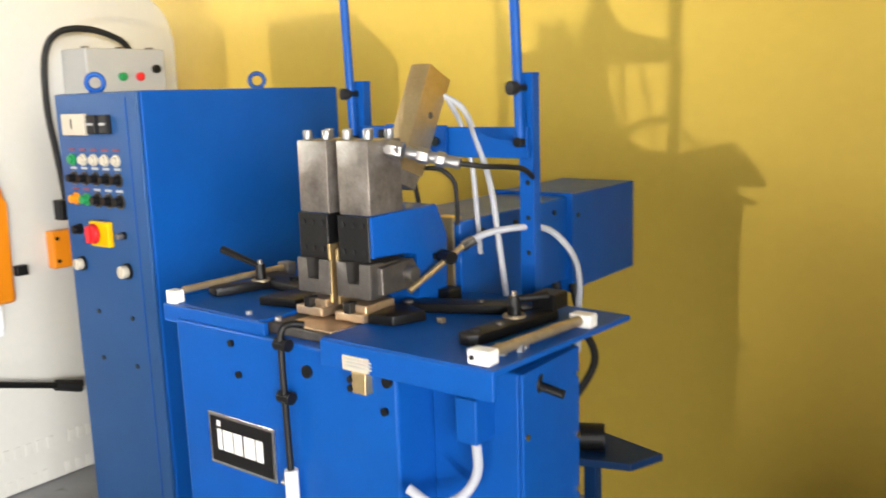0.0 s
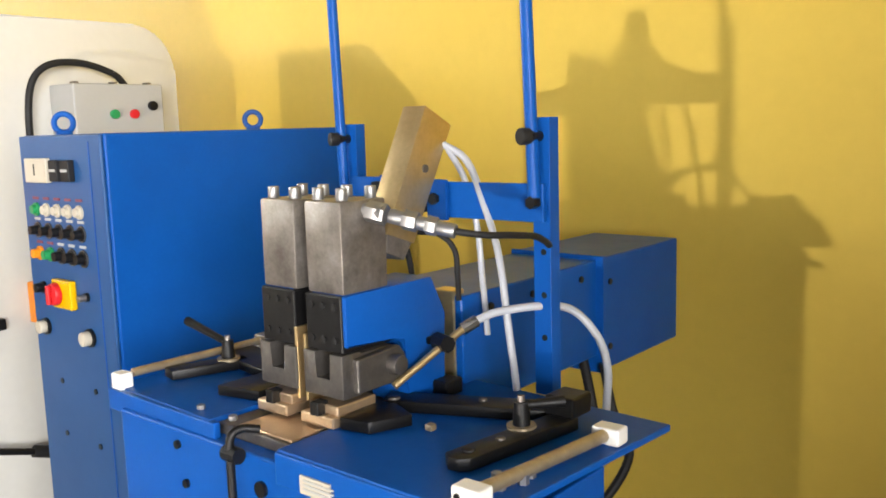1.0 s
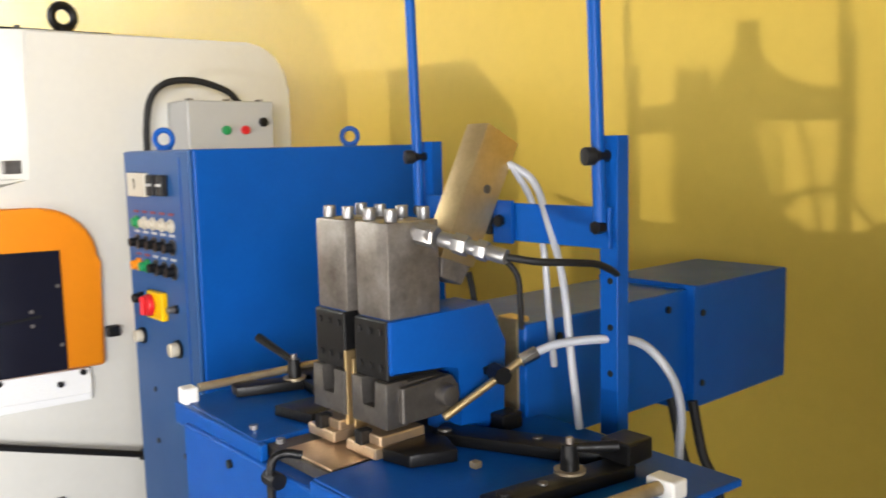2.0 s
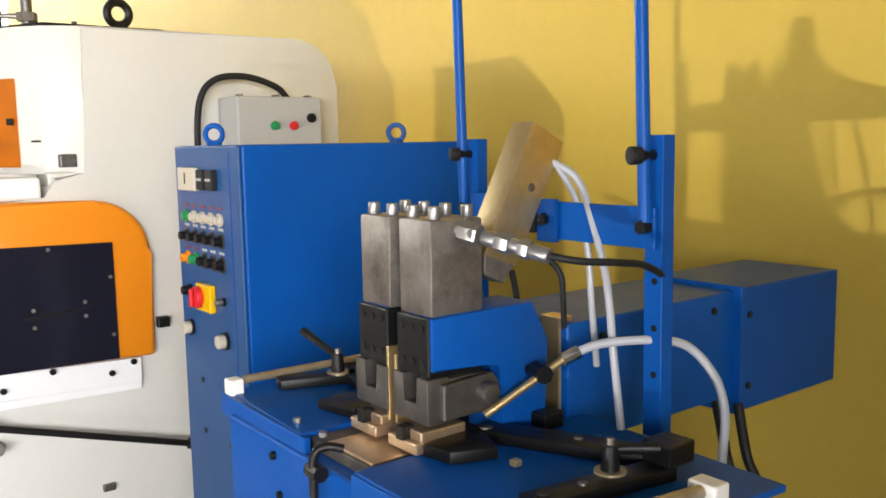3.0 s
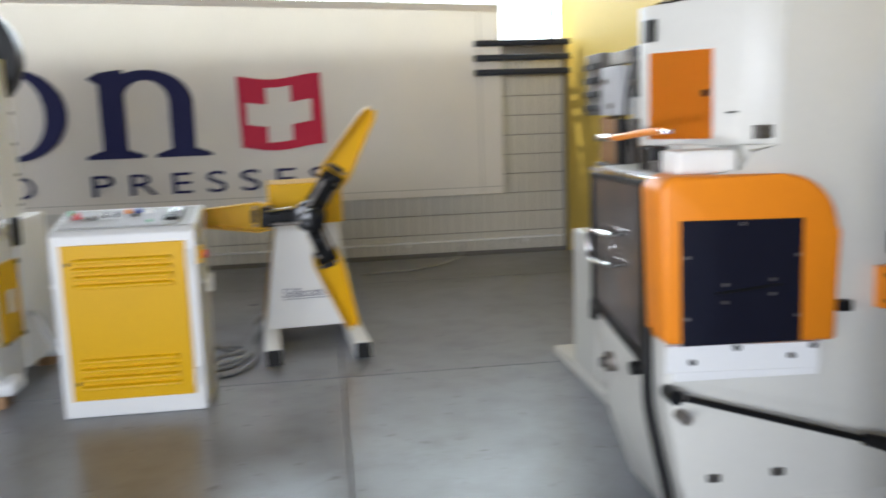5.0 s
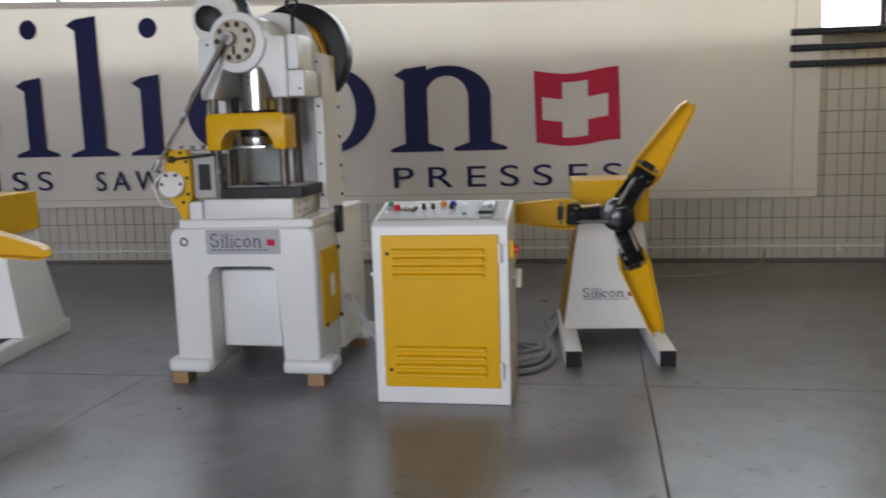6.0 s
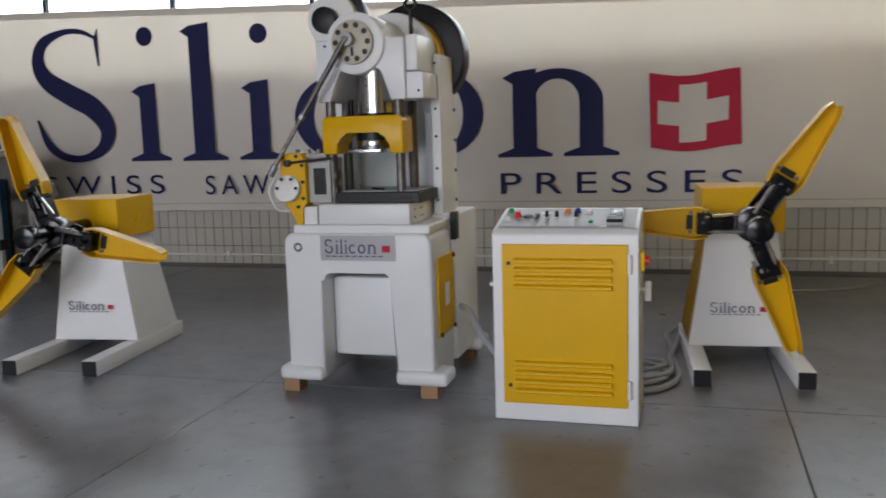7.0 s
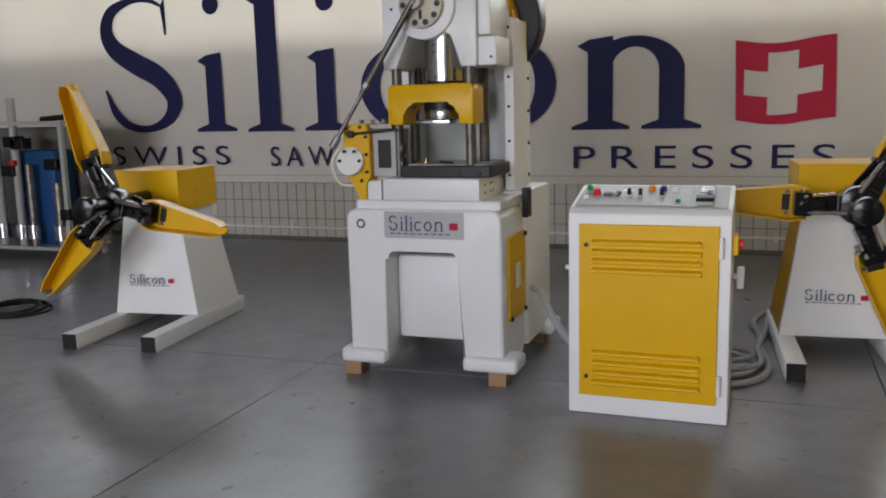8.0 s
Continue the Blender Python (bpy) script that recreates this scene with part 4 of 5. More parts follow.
head_line = [(WX, 1.43), (-3.46, 1.36), (-3.50, 1.30), (-3.575, 1.237), (-3.835, 1.101), (-3.87, 1.09), (-3.92, 1.10), (-4.02, 1.22), (-4.1, 1.43)]
smooth(part("hood", prism(head_line, "z", 1.45, 1.963, 0.006), CREAM, tall, "cream hood with a rounded front corner"), 40)
part("top_plate", prism([(-3.50, 1.32), (-3.50, 1.75), (-4.05, 1.75), (-4.0, 1.30), (-3.84, 1.14)], "z", 1.964, 1.976, 0.002), BLACK, tall, "dark oily top plate")


def on_hood(u, lift=0.0):
    """A place on the slanted hood face: u from its near end."""
    a, b = Vector((-3.575, 1.237)), Vector((-3.76, 1.14))
    n = Vector((0.464, -0.886))
    p = a.lerp(b, u) + lift * n
    return p


flap = bmesh.new()
quad = [(*on_hood(u, 0.004), z) for u, z in ((0, 1.475), (1.36, 1.475), (1.36, 1.79), (0, 1.785))]
flap.faces.new([flap.verts.new(v) for v in quad])
bmesh.ops.solidify(flap, geom=flap.faces[:], thickness=0.012)
flap_ob = part("hood_door", flap, ORANGE, tall, "orange hinged inspection door")
p = on_hood(0.07, 0.01)
part("door_knob", cyl((p.x, p.y, 1.635), (p.x - 0.008, p.y - 0.018, 1.635), 0.012, seg=12), BLACK, flap_ob)
p = on_hood(1.32, 0.004)
part("vent", box(p.x - 0.03, p.x + 0.03, p.y - 0.02, p.y + 0.01, 1.83, 1.91, 0.004), BLACK, tall, "small black vent")
part("side_socket", box(-3.50, -3.444, 1.335, 1.392, 1.473, 1.519, 0.004), DARK_STEEL, tall, "small steel socket")
part("screw", box(-3.525, -3.508, 1.262, 1.292, 1.562, 1.568, 0.001), BLACK, tall)
part("pale_pad", box(-3.60, -3.45, 1.055, 1.268, 1.362, 1.442, 0.012), PALE_PLASTIC, tall, "pale pad in the throat")
part("throat", box(-3.99, -3.445, 1.292, 1.44, 1.358, 1.455, 0.004), CREAM, tall)
part("throat_back", box(-3.95, -3.602, 1.14, 1.291, 1.358, 1.455, 0.004), CREAM, tall)
guard = prism([(0.995, 0.79), (1.618, 0.765), (1.618, 1.15), *arc(1.418, 1.155, 0.20, 0, 90, 8)[1:], (1.02, 1.365), (0.975, 1.33)], "x", -3.395, -3.59, 0.022, steps=3)
guard_ob = smooth(part("guard", guard, ORANGE, tall, "orange moulded guard"), 40)
panel = prism([(1.048, 0.785), (1.478, 0.778), (1.478, 1.204), (1.042, 1.214)], "x", -3.396, -3.388, 0.002)
pan = part("window_panel", panel, SMOKED, guard_ob, "dark smoked acrylic panel")
part("slot", prism([(1.17, 0.955), (1.40, 0.975), (1.40, 0.985), (1.17, 0.967)], "x", -3.388, -3.386), BLACK, pan)
for y, z in ((1.064, 1.09), (1.064, 0.88), (1.462, 1.08), (1.462, 0.87), (1.26, 1.195), (1.20, 0.99), (1.37, 1.0), (1.20, 0.93), (1.37, 0.95)):
    part("screw", cyl((-3.388, y, z), (-3.384, y, z), 0.007, seg=8), STEEL, pan)
part("latch", box(-3.45, -3.40, 1.63, 1.675, 0.865, 0.905, 0.004), BLACK, guard_ob, "black latch")
part("under_plate", prism([(1.0, 0.69), (1.56, 0.67), (1.56, 0.765), (1.0, 0.785)], "x", -3.43, -3.405, 0.004), WHITE, tall, "white plate under the guard")
part("edge_plate", prism([(1.03, 0.655), (1.56, 0.645), (1.56, 0.672), (1.03, 0.69)], "x", -3.43, -3.415, 0.003), WHITE, tall)
for y, z in ((1.09, 0.725), (1.25, 0.765), (1.45, 0.725), (1.53, 0.755)):
    part("bolt", cyl((-3.405, y, z), (-3.393, y, z), 0.011, seg=8), BLACK, tall)
for y, z in ((1.18, 0.29), (1.42, 0.293)):
    part("lug", box(-3.43, -3.41, y - 0.022, y + 0.022, z - 0.012, z + 0.014, 0.004), DARK_STEEL, tall)
for y, z, r in ((1.04, 0.62, 0.017), (1.055, 0.535, 0.02)):
    smooth(part("stud", cyl((-3.43, y, z), (-3.36, y, z), r, seg=12), STEEL, tall))
bar = smooth(part("bar_handle", cyl((-3.38, 1.0, 0.625), (-3.345, 1.71, 0.415), 0.0125, seg=14), BLACK, tall, "long black steel bar"))
smooth(part("grip", cyl((-3.346, 1.70, 0.419), (-3.34, 1.80, 0.388), 0.022, 0.026, seg=14), RUBBER, bar, "black rubber grip"))
smooth(part("bar_pivot", cyl((-3.43, 1.015, 0.62), (-3.35, 1.015, 0.62), 0.026, seg=14), BLACK, bar))
hose_black = smooth(part("front_hose", tube([(-3.55, 0.985, 0.82), (-3.52, 0.975, 0.70), (-3.52, 0.98, 0.55), (-3.49, 1.0, 0.4), (-3.46, 1.03, 0.22), (-3.45, 1.05, 0.03)], 0.02), RUBBER, tall, "black hose down the front"))
# cast lettering on the side, worn past reading: plain raised bars
for z, spans in ((0.165, (1.50, 1.545, 1.59, 1.635, 1.68, 1.77, 1.81, 1.85)), (0.035, (1.50, 1.545, 1.60, 1.645, 1.74, 1.79, 1.835, 1.88))):
    for y in spans:
        part("raised_bar", box(-3.432, -3.4275, y, y + 0.026, z - 0.025, z + 0.025, 0.004), CREAM, tall)
# hinged smoked door at the front
fd = part("front_door", prism([(-4.20, 0.775), (-3.60, 0.665), (-3.60, 1.335), (-4.20, 1.335)], "y", 1.0, 1.012, 0.002), SMOKED_GREY, tall, "smoked acrylic front door in a dark frame")
for quad in ([(-4.20, 0.775), (-3.60, 0.665), (-3.60, 0.70), (-4.20, 0.81)], [(-3.635, 0.70), (-3.60, 0.695), (-3.60, 1.335), (-3.635, 1.335)], [(-4.20, 0.80), (-4.18, 0.80), (-4.18, 1.335), (-4.20, 1.335)], [(-4.18, 1.315), (-3.635, 1.315), (-3.635, 1.335), (-4.18, 1.335)]):
    part("door_bar", prism(quad, "y", 0.985, 0.999, 0.002), BLACK, fd)
part("door_foot", box(-4.21, -4.15, 0.98, 1.02, 0.71, 0.79, 0.004), BLACK, fd)
smooth(part("pull", tube([(-3.83, 1.0, 1.12), (-3.86, 0.955, 1.115), (-4.07, 0.95, 1.105), (-4.11, 0.95, 1.085), (-4.12, 0.95, 1.05), (-4.11, 0.95, 1.0), (-4.07, 0.95, 0.985), (-3.86, 0.955, 0.995), (-3.83, 1.0, 1.0)], 0.009), CHROME, fd, "bent chrome pull handle"))
part("table_edge", prism([(-4.30, 1.02), (-4.05, 0.985), (-3.50, 1.0), (-3.50, 1.20), (-4.30, 1.20)], "z", 1.338, 1.354, 0.003), CHROME, tall, "bright steel table edge")
part("tool_block", box(-3.88, -3.74, 1.08, 1.16, 1.356, 1.448, 0.008), BLACK, tall, "black tool block")
part("tool_clamp", box(-3.72, -3.66, 1.06, 1.13, 1.356, 1.40, 0.006), DARK_STEEL, tall)
lev = smooth(part("lever", tube([(-3.56, 1.04, 1.508), (-3.70, 1.03, 1.503), (-3.88, 1.02, 1.487), (-4.02, 1.02, 1.48)], 0.014), ORANGE, tall, "orange lever"))
smooth(part("lever_grip", cyl((-4.0, 1.02, 1.481), (-4.19, 1.02, 1.477), 0.015, seg=12, bevel=0.003), CHROME, lev, "bright steel grip"))
part("lever_end", box(-3.60, -3.50, 1.03, 1.06, 1.499, 1.517, 0.004), CHROME, lev)
# feed unit: boxes and slides hung on a black rail
rail = part("feed_rail", box(-4.92, -3.95, 1.25, 1.285, 1.60, 1.65, 0.004), BLACK, tall, "black rail of the feed unit")
for x in (-4.85, -4.21):
    part("rail_post", box(x, x + 0.06, 1.29, 1.34, 0.62, 1.84, 0.004), DARK_STEEL, tall)
    part("post_foot", box(x - 0.04, x + 0.1, 1.29, 1.50, 0.60, 0.622, 0.003), DARK_STEEL, tall)
for x0, x1, y0, y1, z0, z1, mat in ((-4.90, -4.67, 1.19, 1.25, 1.57, 1.86, DARK_STEEL), (-4.64, -4.42, 1.18, 1.25, 1.567, 1.785, PALE_GREY), (-4.25, -4.05, 1.18, 1.25, 1.645, 1.85, BLACK), (-4.29, -4.02, 1.20, 1.26, 1.55, 1.64, GREY_PAINT), (-4.61, -4.37, 1.21, 1.25, 1.79, 1.85, STEEL)):
    part("feed_unit", box(x0, x1, y0, y1, z0, z1, 0.006), mat, tall)
for k in range(4):
    part("cooling_rib", box(-4.89, -4.69, 1.176, 1.19, 1.59 + 0.065 * k, 1.62 + 0.065 * k, 0.003), RUBBER, tall)
for x0, x1, z0, z1, mat in ((-4.75, -4.67, 1.35, 1.56, BROWN_BRONZE), (-4.63, -4.55, 1.34, 1.55, BROWN_BRONZE), (-4.53, -4.47, 1.34, 1.55, BLACK), (-4.37, -4.31, 1.34, 1.55, DARK_STEEL), (-4.23, -4.15, 1.34, 1.47, BROWN_BRONZE)):
    part("guide", box(x0, x1, 1.21, 1.25, z0, z1, 0.004), mat, tall)
part("guide_bar", box(-4.79, -3.99, 1.20, 1.27, 1.32, 1.345, 0.003), DARK_STEEL, tall)
for x, z in ((-4.20, 1.70), (-4.12, 1.79), (-4.57, 1.72), (-4.49, 1.61)):
    part("bolt", cyl((x, 1.18, z), (x, 1.165, z), 0.013, seg=8), STEEL, tall)
smooth(part("supply_line", tube([(-4.34, 1.24, 1.85), (-4.32, 1.20, 1.70), (-4.33, 1.19, 1.55), (-4.29, 1.22, 1.36)], 0.007), RUBBER, tall))
# drain valve low on the front
valve = smooth(part("drain_valve", cyl((-4.0, 1.04, 0.57), (-4.0, 0.985, 0.57), 0.042, seg=20, bevel=0.004), STEEL, tall, "round steel drain valve"))
smooth(part("valve_cap", cyl((-4.0, 0.985, 0.57), (-4.0, 0.96, 0.57), 0.022, seg=14, bevel=0.003), DARK_STEEL, valve))
smooth(part("side_knob", cyl((-3.66, 1.03, 0.64), (-3.66, 0.965, 0.64), 0.026, seg=14, bevel=0.004), BLACK, tall))
# its long bed
part("base_plate", box(-6.17, -3.45, 1.34, 2.42, 0.0, 0.055, 0.006), CREAM, tall, "cream steel base plate")
part("bed", box(-5.70, -4.20, 1.42, 2.30, 0.055, 0.62, 0.012), CREAM, tall, "cream welded bed")
part("bed_post", box(-5.76, -5.32, 1.36, 2.2, 0.055, 0.895, 0.012), CREAM, tall)
part("bed_cover", prism([(-5.32, 0.50), (-4.20, 0.74), (-4.20, 0.06), (-5.32, 0.06)], "y", 1.37, 1.42, 0.004), CREAM, tall)
smooth(part("drain", cyl((-4.86, 1.37, 0.32), (-4.86, 1.30, 0.32), 0.045, seg=18, bevel=0.006), DARK_STEEL, tall))
# top fittings
part("lifting_eye", ring((-3.62, 1.62, 2.04), (1, 0.1, 0), 0.042, 0.016), BLACK, tall)
part("eye_foot", cyl((-3.62, 1.62, 1.965), (-3.62, 1.62, 2.0), 0.03, 0.02, seg=14), BLACK, tall)
smooth(part("lubricator", cyl((-3.62, 1.30, 1.97), (-3.62, 1.30, 2.16), 0.02, seg=12), DARK_STEEL, tall))
part("lubricator_nut", cyl((-3.62, 1.30, 1.99), (-3.62, 1.30, 2.02), 0.036, seg=6), STEEL, tall)
smooth(part("oil_pipe", tube([(-3.62, 1.30, 2.005), (-3.64, 1.22, 2.005), (-3.66, 1.19, 1.985), (-3.66, 1.18, 1.97)], 0.01), STEEL, tall))
part("top_pin", cyl((-3.62, 1.46, 1.97), (-3.62, 1.46, 2.0), 0.01, seg=8), BLACK, tall)
smooth(part("tall_pipe", cyl((-3.70, 1.12, 1.96), (-3.70, 1.12, 2.3), 0.012, seg=10), DARK_STEEL, tall))
# grey switch box with its cable
sw = part("switch_box", box(-3.44, -3.26, 1.92, 2.276, 1.30, 1.722, 0.006), GREY_PAINT, tall, "grey steel switch box")
for y, z, r, mat in ((2.225, 1.642, 0.018, BLACK), (2.147, 1.612, 0.017, RED), (2.068, 1.612, 0.017, GREEN)):
    smooth(part("button", cyl((-3.26, y, z), (-3.242, y, z), r, seg=16, bevel=0.003), mat, sw))
for y in (1.95, 2.1, 2.24):
    part("lid_clip", box(-3.34, -3.30, y, y + 0.015, 1.722, 1.732, 0.002), STEEL, sw)
smooth(part("cable", tube([(-3.34, 2.17, 1.72), (-3.34, 2.12, 1.765), (-3.35, 2.0, 1.80), (-3.36, 1.88, 1.785), (-3.37, 1.82, 1.70), (-3.38, 1.81, 1.5), (-3.38, 1.83, 1.3), (-3.39, 1.85, 1.14)], 0.0125, seg=12), RUBBER, sw, "thick black cable"))
for y, z in ((1.79, 0.99), (1.79, 0.90), (1.90, 0.99), (1.90, 0.90)):
    part("box_screw", cyl((-3.38, y, z), (-3.376, y, z), 0.008, seg=8), BLACK, tall)
part("cable_plug", box(-3.42, -3.36, 1.81, 1.87, 1.06, 1.14, 0.006), BLACK, tall)
box_small = part("side_box", box(-3.43, -3.38, 1.77, 1.92, 0.87, 1.02, 0.006), ORANGE, tall, "small orange-brown terminal box")

# ---- the blue control cabinet ----
cabinet = thing("control_cabinet", "tall blue steel control cabinet with knobs and a main switch", "control cabinet", "", (-2.49, 1.87, 0))
part("body", box(-2.71, -2.276, 1.479, 2.27, 0.0, 1.54, 0.006), BLUE, cabinet, "bright blue enamelled body")
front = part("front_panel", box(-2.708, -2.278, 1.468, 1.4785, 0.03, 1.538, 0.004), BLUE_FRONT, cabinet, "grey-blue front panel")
part("door_edge", box(-2.335, -2.331, 1.4665, 1.47, 0.05, 1.52, 0), BLUE, front)
for x, y in ((-2.60, 1.545), (-2.527, 2.126)):
    smooth(part("lifting_eye", ring((x, y, 1.571), (0.75, -0.65, 0), 0.025, 0.008), BLUE, cabinet, "blue lifting eye"))
    part("eye_foot", cyl((x, y, 1.538), (x, y, 1.55), 0.022, seg=12), BLUE, cabinet)
FY = 1.468
meter = part("meter", box(-2.655, -2.535, FY - 0.016, FY, 1.415, 1.48, 0.003), IVORY, front, "ivory panel meter")
part("meter_needle", box(-2.60, -2.597, FY - 0.018, FY - 0.016, 1.435, 1.465, 0), BLACK, meter)
for x in (-2.495, -2.432):
    relay = part("relay", box(x - 0.021, x + 0.021, FY - 0.018, FY, 1.42, 1.475, 0.003), RUBBER, front, "black digital counter")
    part("relay_bar", box(x - 0.016, x + 0.016, FY - 0.02, FY - 0.018, 1.445, 1.452, 0), GREY_PAINT, relay)
knob_rows = ((1.342, [GREEN, IVORY, IVORY, IVORY, IVORY], 0.0135, 0.016), (1.286, [BLACK, BLACK, BLACK, BLACK, BLACK], 0.0135, 0.026), (1.222, [ORANGE, GREEN, BLACK, BLACK, BLACK], 0.0145, 0.024))
for z, mats, r, d in knob_rows:
    for k, mat in enumerate(mats):
        x = -2.636 + 0.0585 * k
        kb = cyl((x, FY, z), (x, FY - 0.006, z), r * 1.35, seg=18)
        cyl((x, FY, z), (x, FY - d, z), r, r * 0.85, seg=18, bm=kb)
        smooth(part("selector_knob" if mat is BLACK else "indicator_light", kb, mat, front))
        part("name_strip", box(x - 0.016, x + 0.016, FY - 0.002, FY, z + 0.027, z + 0.034, 0), GREY_PAINT if mat is BLACK else DULL_RED, front)
        if mat is BLACK:
            part("knob_bezel", cyl((x, FY, z), (x, FY - 0.004, z), r * 1.6, seg=18), DARK_STEEL, front)
sw_plate = part("switch_plate", box(-2.555, -2.455, FY - 0.02, FY, 1.082, 1.16, 0.005), YELLOW, front, "yellow main switch plate")
smooth(part("switch_knob", cyl((-2.525, FY - 0.02, 1.122), (-2.525, FY - 0.038, 1.122), 0.031, 0.029, seg=24, bevel=0.004), RED, sw_plate, "red rotary main switch"))
part("switch_grip", box(-2.532, -2.518, FY - 0.05, FY - 0.038, 1.096, 1.148, 0.004), RED, sw_plate)
for x, z, r, mat in ((-2.64, 1.017, 0.018, IVORY), (-2.40, 1.015, 0.019, IVORY), (-2.635, 1.127, 0.013, BLACK), (-2.40, 1.122, 0.009, STEEL)):
    kb = cyl((x, FY, z), (x, FY - 0.008, z), r * 1.3, seg=18)
    smooth(part("knob_collar", kb, BLACK, front))
    smooth(part("door_knob", cyl((x, FY - 0.006, z), (x, FY - 0.028, z), r, seg=18, bevel=0.003), mat, front))
for x, z in ((-2.58, 0.87), (-2.40, 0.87), (-2.58, 0.72), (-2.40, 0.72)):
    part("screw", cyl((x, FY, z), (x, FY - 0.003, z), 0.008, seg=8), BLACK, front)

# ---- the blade welding machine ----
welder = thing("blade_welder", "bright blue resistance welding machine with twin steel heads", "welding machine", "", (-1.4, 1.5, 0))
part("body", box(-1.84, -1.16, 1.226, 1.66, 0.0, 1.0, 0.006), BLUE, welder, "blue enamelled machine body")
part("rear_body", box(-1.16, -0.955, 1.335, 1.55, 0.0, 0.985, 0.005), BLUE, welder)
part("side_cover", box(-0.955, -0.945, 1.335, 1.555, 0.05, 0.985, 0.003), BLUE, welder, "blue bolted side cover")
for y, z in ((1.54, 0.93), (1.54, 0.80), (1.54, 0.68), (1.345, 0.86)):
    part("screw", cyl((-0.945, y, z), (-0.94, y, z), 0.007, seg=8), CHROME, welder)
# left and right table plates, bent down at the front
lt = part("left_table", prism([(-1.90, 1.252), (-1.555, 1.236), (-1.555, 1.68), (-1.97, 1.68), (-1.97, 1.52), (-1.90, 1.42)], "z", 1.015, 1.03, 0.003), BLUE, welder, "blue steel table plate")
part("left_lip", prism([(-1.90, 1.236), (-1.535, 1.232), (-1.535, 1.246), (-1.90, 1.25)], "z", 0.985, 1.028, 0.003), BLUE, lt)
rt = part("right_table", prism([(-1.345, 1.216), (-0.926, 1.212), (-0.889, 1.678), (-1.345, 1.70)], "z", 1.018, 1.03, 0.003), BLUE, welder, "blue steel table plate")
part("right_lip", box(-1.345, -0.926, 1.21, 1.222, 0.972, 1.027, 0.003), BLUE, rt)
part("throat_plate", box(-1.555, -1.345, 1.255, 1.66, 1.0, 1.022, 0.003), DARK_STEEL, welder, "oily bronze-coloured throat plate")
part("throat_seat", box(-1.50, -1.36, 1.26, 1.36, 1.022, 1.027, 0.002), COPPER, welder)
for x, y in ((-1.52, 1.262), (-1.62, 1.265)):
    smooth(part("table_bolt", cyl((x, y, 1.03), (x, y, 1.038), 0.008, seg=8), ZINC, welder))
for k, (x, y) in enumerate(((-0.965, 1.30), (-0.95, 1.335), (-0.955, 1.36), (-0.985, 1.32))):
    smooth(part("table_bolt", cyl((x, y, 1.03), (x, y, 1.044), 0.0085, seg=6), ZINC, welder))


def stop_rod(x0, y0, x1, y1):
    """A round stop rod between two white blocks."""
    rod = smooth(part("stop_rod", cyl((x0, y0, 1.046), (x1, y1, 1.046), 0.0105, seg=14), DULL_BRASS, welder, "round dull brass stop rod"))
    for x, y in ((x0, y0), (x1, y1)):
        block = part("rod_block", box(x - 0.024, x + 0.024, y - 0.018, y + 0.016, 1.031, 1.059, 0.004), PALE_PLASTIC, rod, "white plastic block")
        part("block_screw", cyl((x - 0.012, y - 0.018, 1.045), (x - 0.012, y - 0.020, 1.045), 0.005, seg=8), BLACK, block)


stop_rod(-0.965, 1.238, -0.93, 1.545)
part("stop_rod", cyl((-1.868, 1.275, 1.056), (-1.862, 1.60, 1.056), 0.009, seg=14), DULL_BRASS, welder, "round dull brass stop rod")
part("rod_block", box(-1.895, -1.86, 1.242, 1.272, 1.018, 1.060, 0.004), PALE_PLASTIC, welder, "white plastic block")
part("rod_end", box(-1.88, -1.84, 1.59, 1.62, 1.031, 1.07, 0.003), STEEL, welder)
# black slides on the table
for outline in ([(-1.325, 1.335), (-1.265, 1.345), (-1.235, 1.42), (-1.30, 1.45), (-1.34, 1.44)], [(-1.333, 1.4425), (-1.038, 1.5725), (-1.062, 1.6275), (-1.357, 1.4975)], [(-1.082, 1.322), (-1.066, 1.308), (-1.048, 1.308), (-1.033, 1.322), (-0.998, 1.565), (-1.046, 1.578)], [(-1.865, 1.345), (-1.82, 1.335), (-1.765, 1.49), (-1.81, 1.505)], [(-1.66, 1.33), (-1.56, 1.35), (-1.56, 1.45), (-1.66, 1.44)], [(-1.86, 1.48), (-1.62, 1.44), (-1.62, 1.52), (-1.86, 1.57)]):
    smooth(part("slide_plate", prism(outline, "z", 1.031, 1.052, 0.003), BLACK, welder, "black oxide slide plate"), 30)
part("stop_block", box(-1.055, -1.0, 1.55, 1.61, 1.05, 1.085, 0.004), BLACK, welder)
for x, y, r in ((-1.056, 1.345, 0.011), (-1.044, 1.41, 0.008), (-1.18, 1.545, 0.008), (-1.32, 1.465, 0.012)):
    smooth(part("slide_screw", cyl((x, y, 1.05), (x, y, 1.056), r, seg=12, bevel=0.0015), RUBBER if r == 0.011 else DARK_STEEL, welder))
part("slide_key", box(-1.205, -1.19, 1.415, 1.43, 1.031, 1.042, 0.002), DULL_BRASS, welder, "small brass key on the table")
part("stop_block", box(-1.325, -1.285, 1.57, 1.62, 1.03, 1.06, 0.004), BLACK, welder)


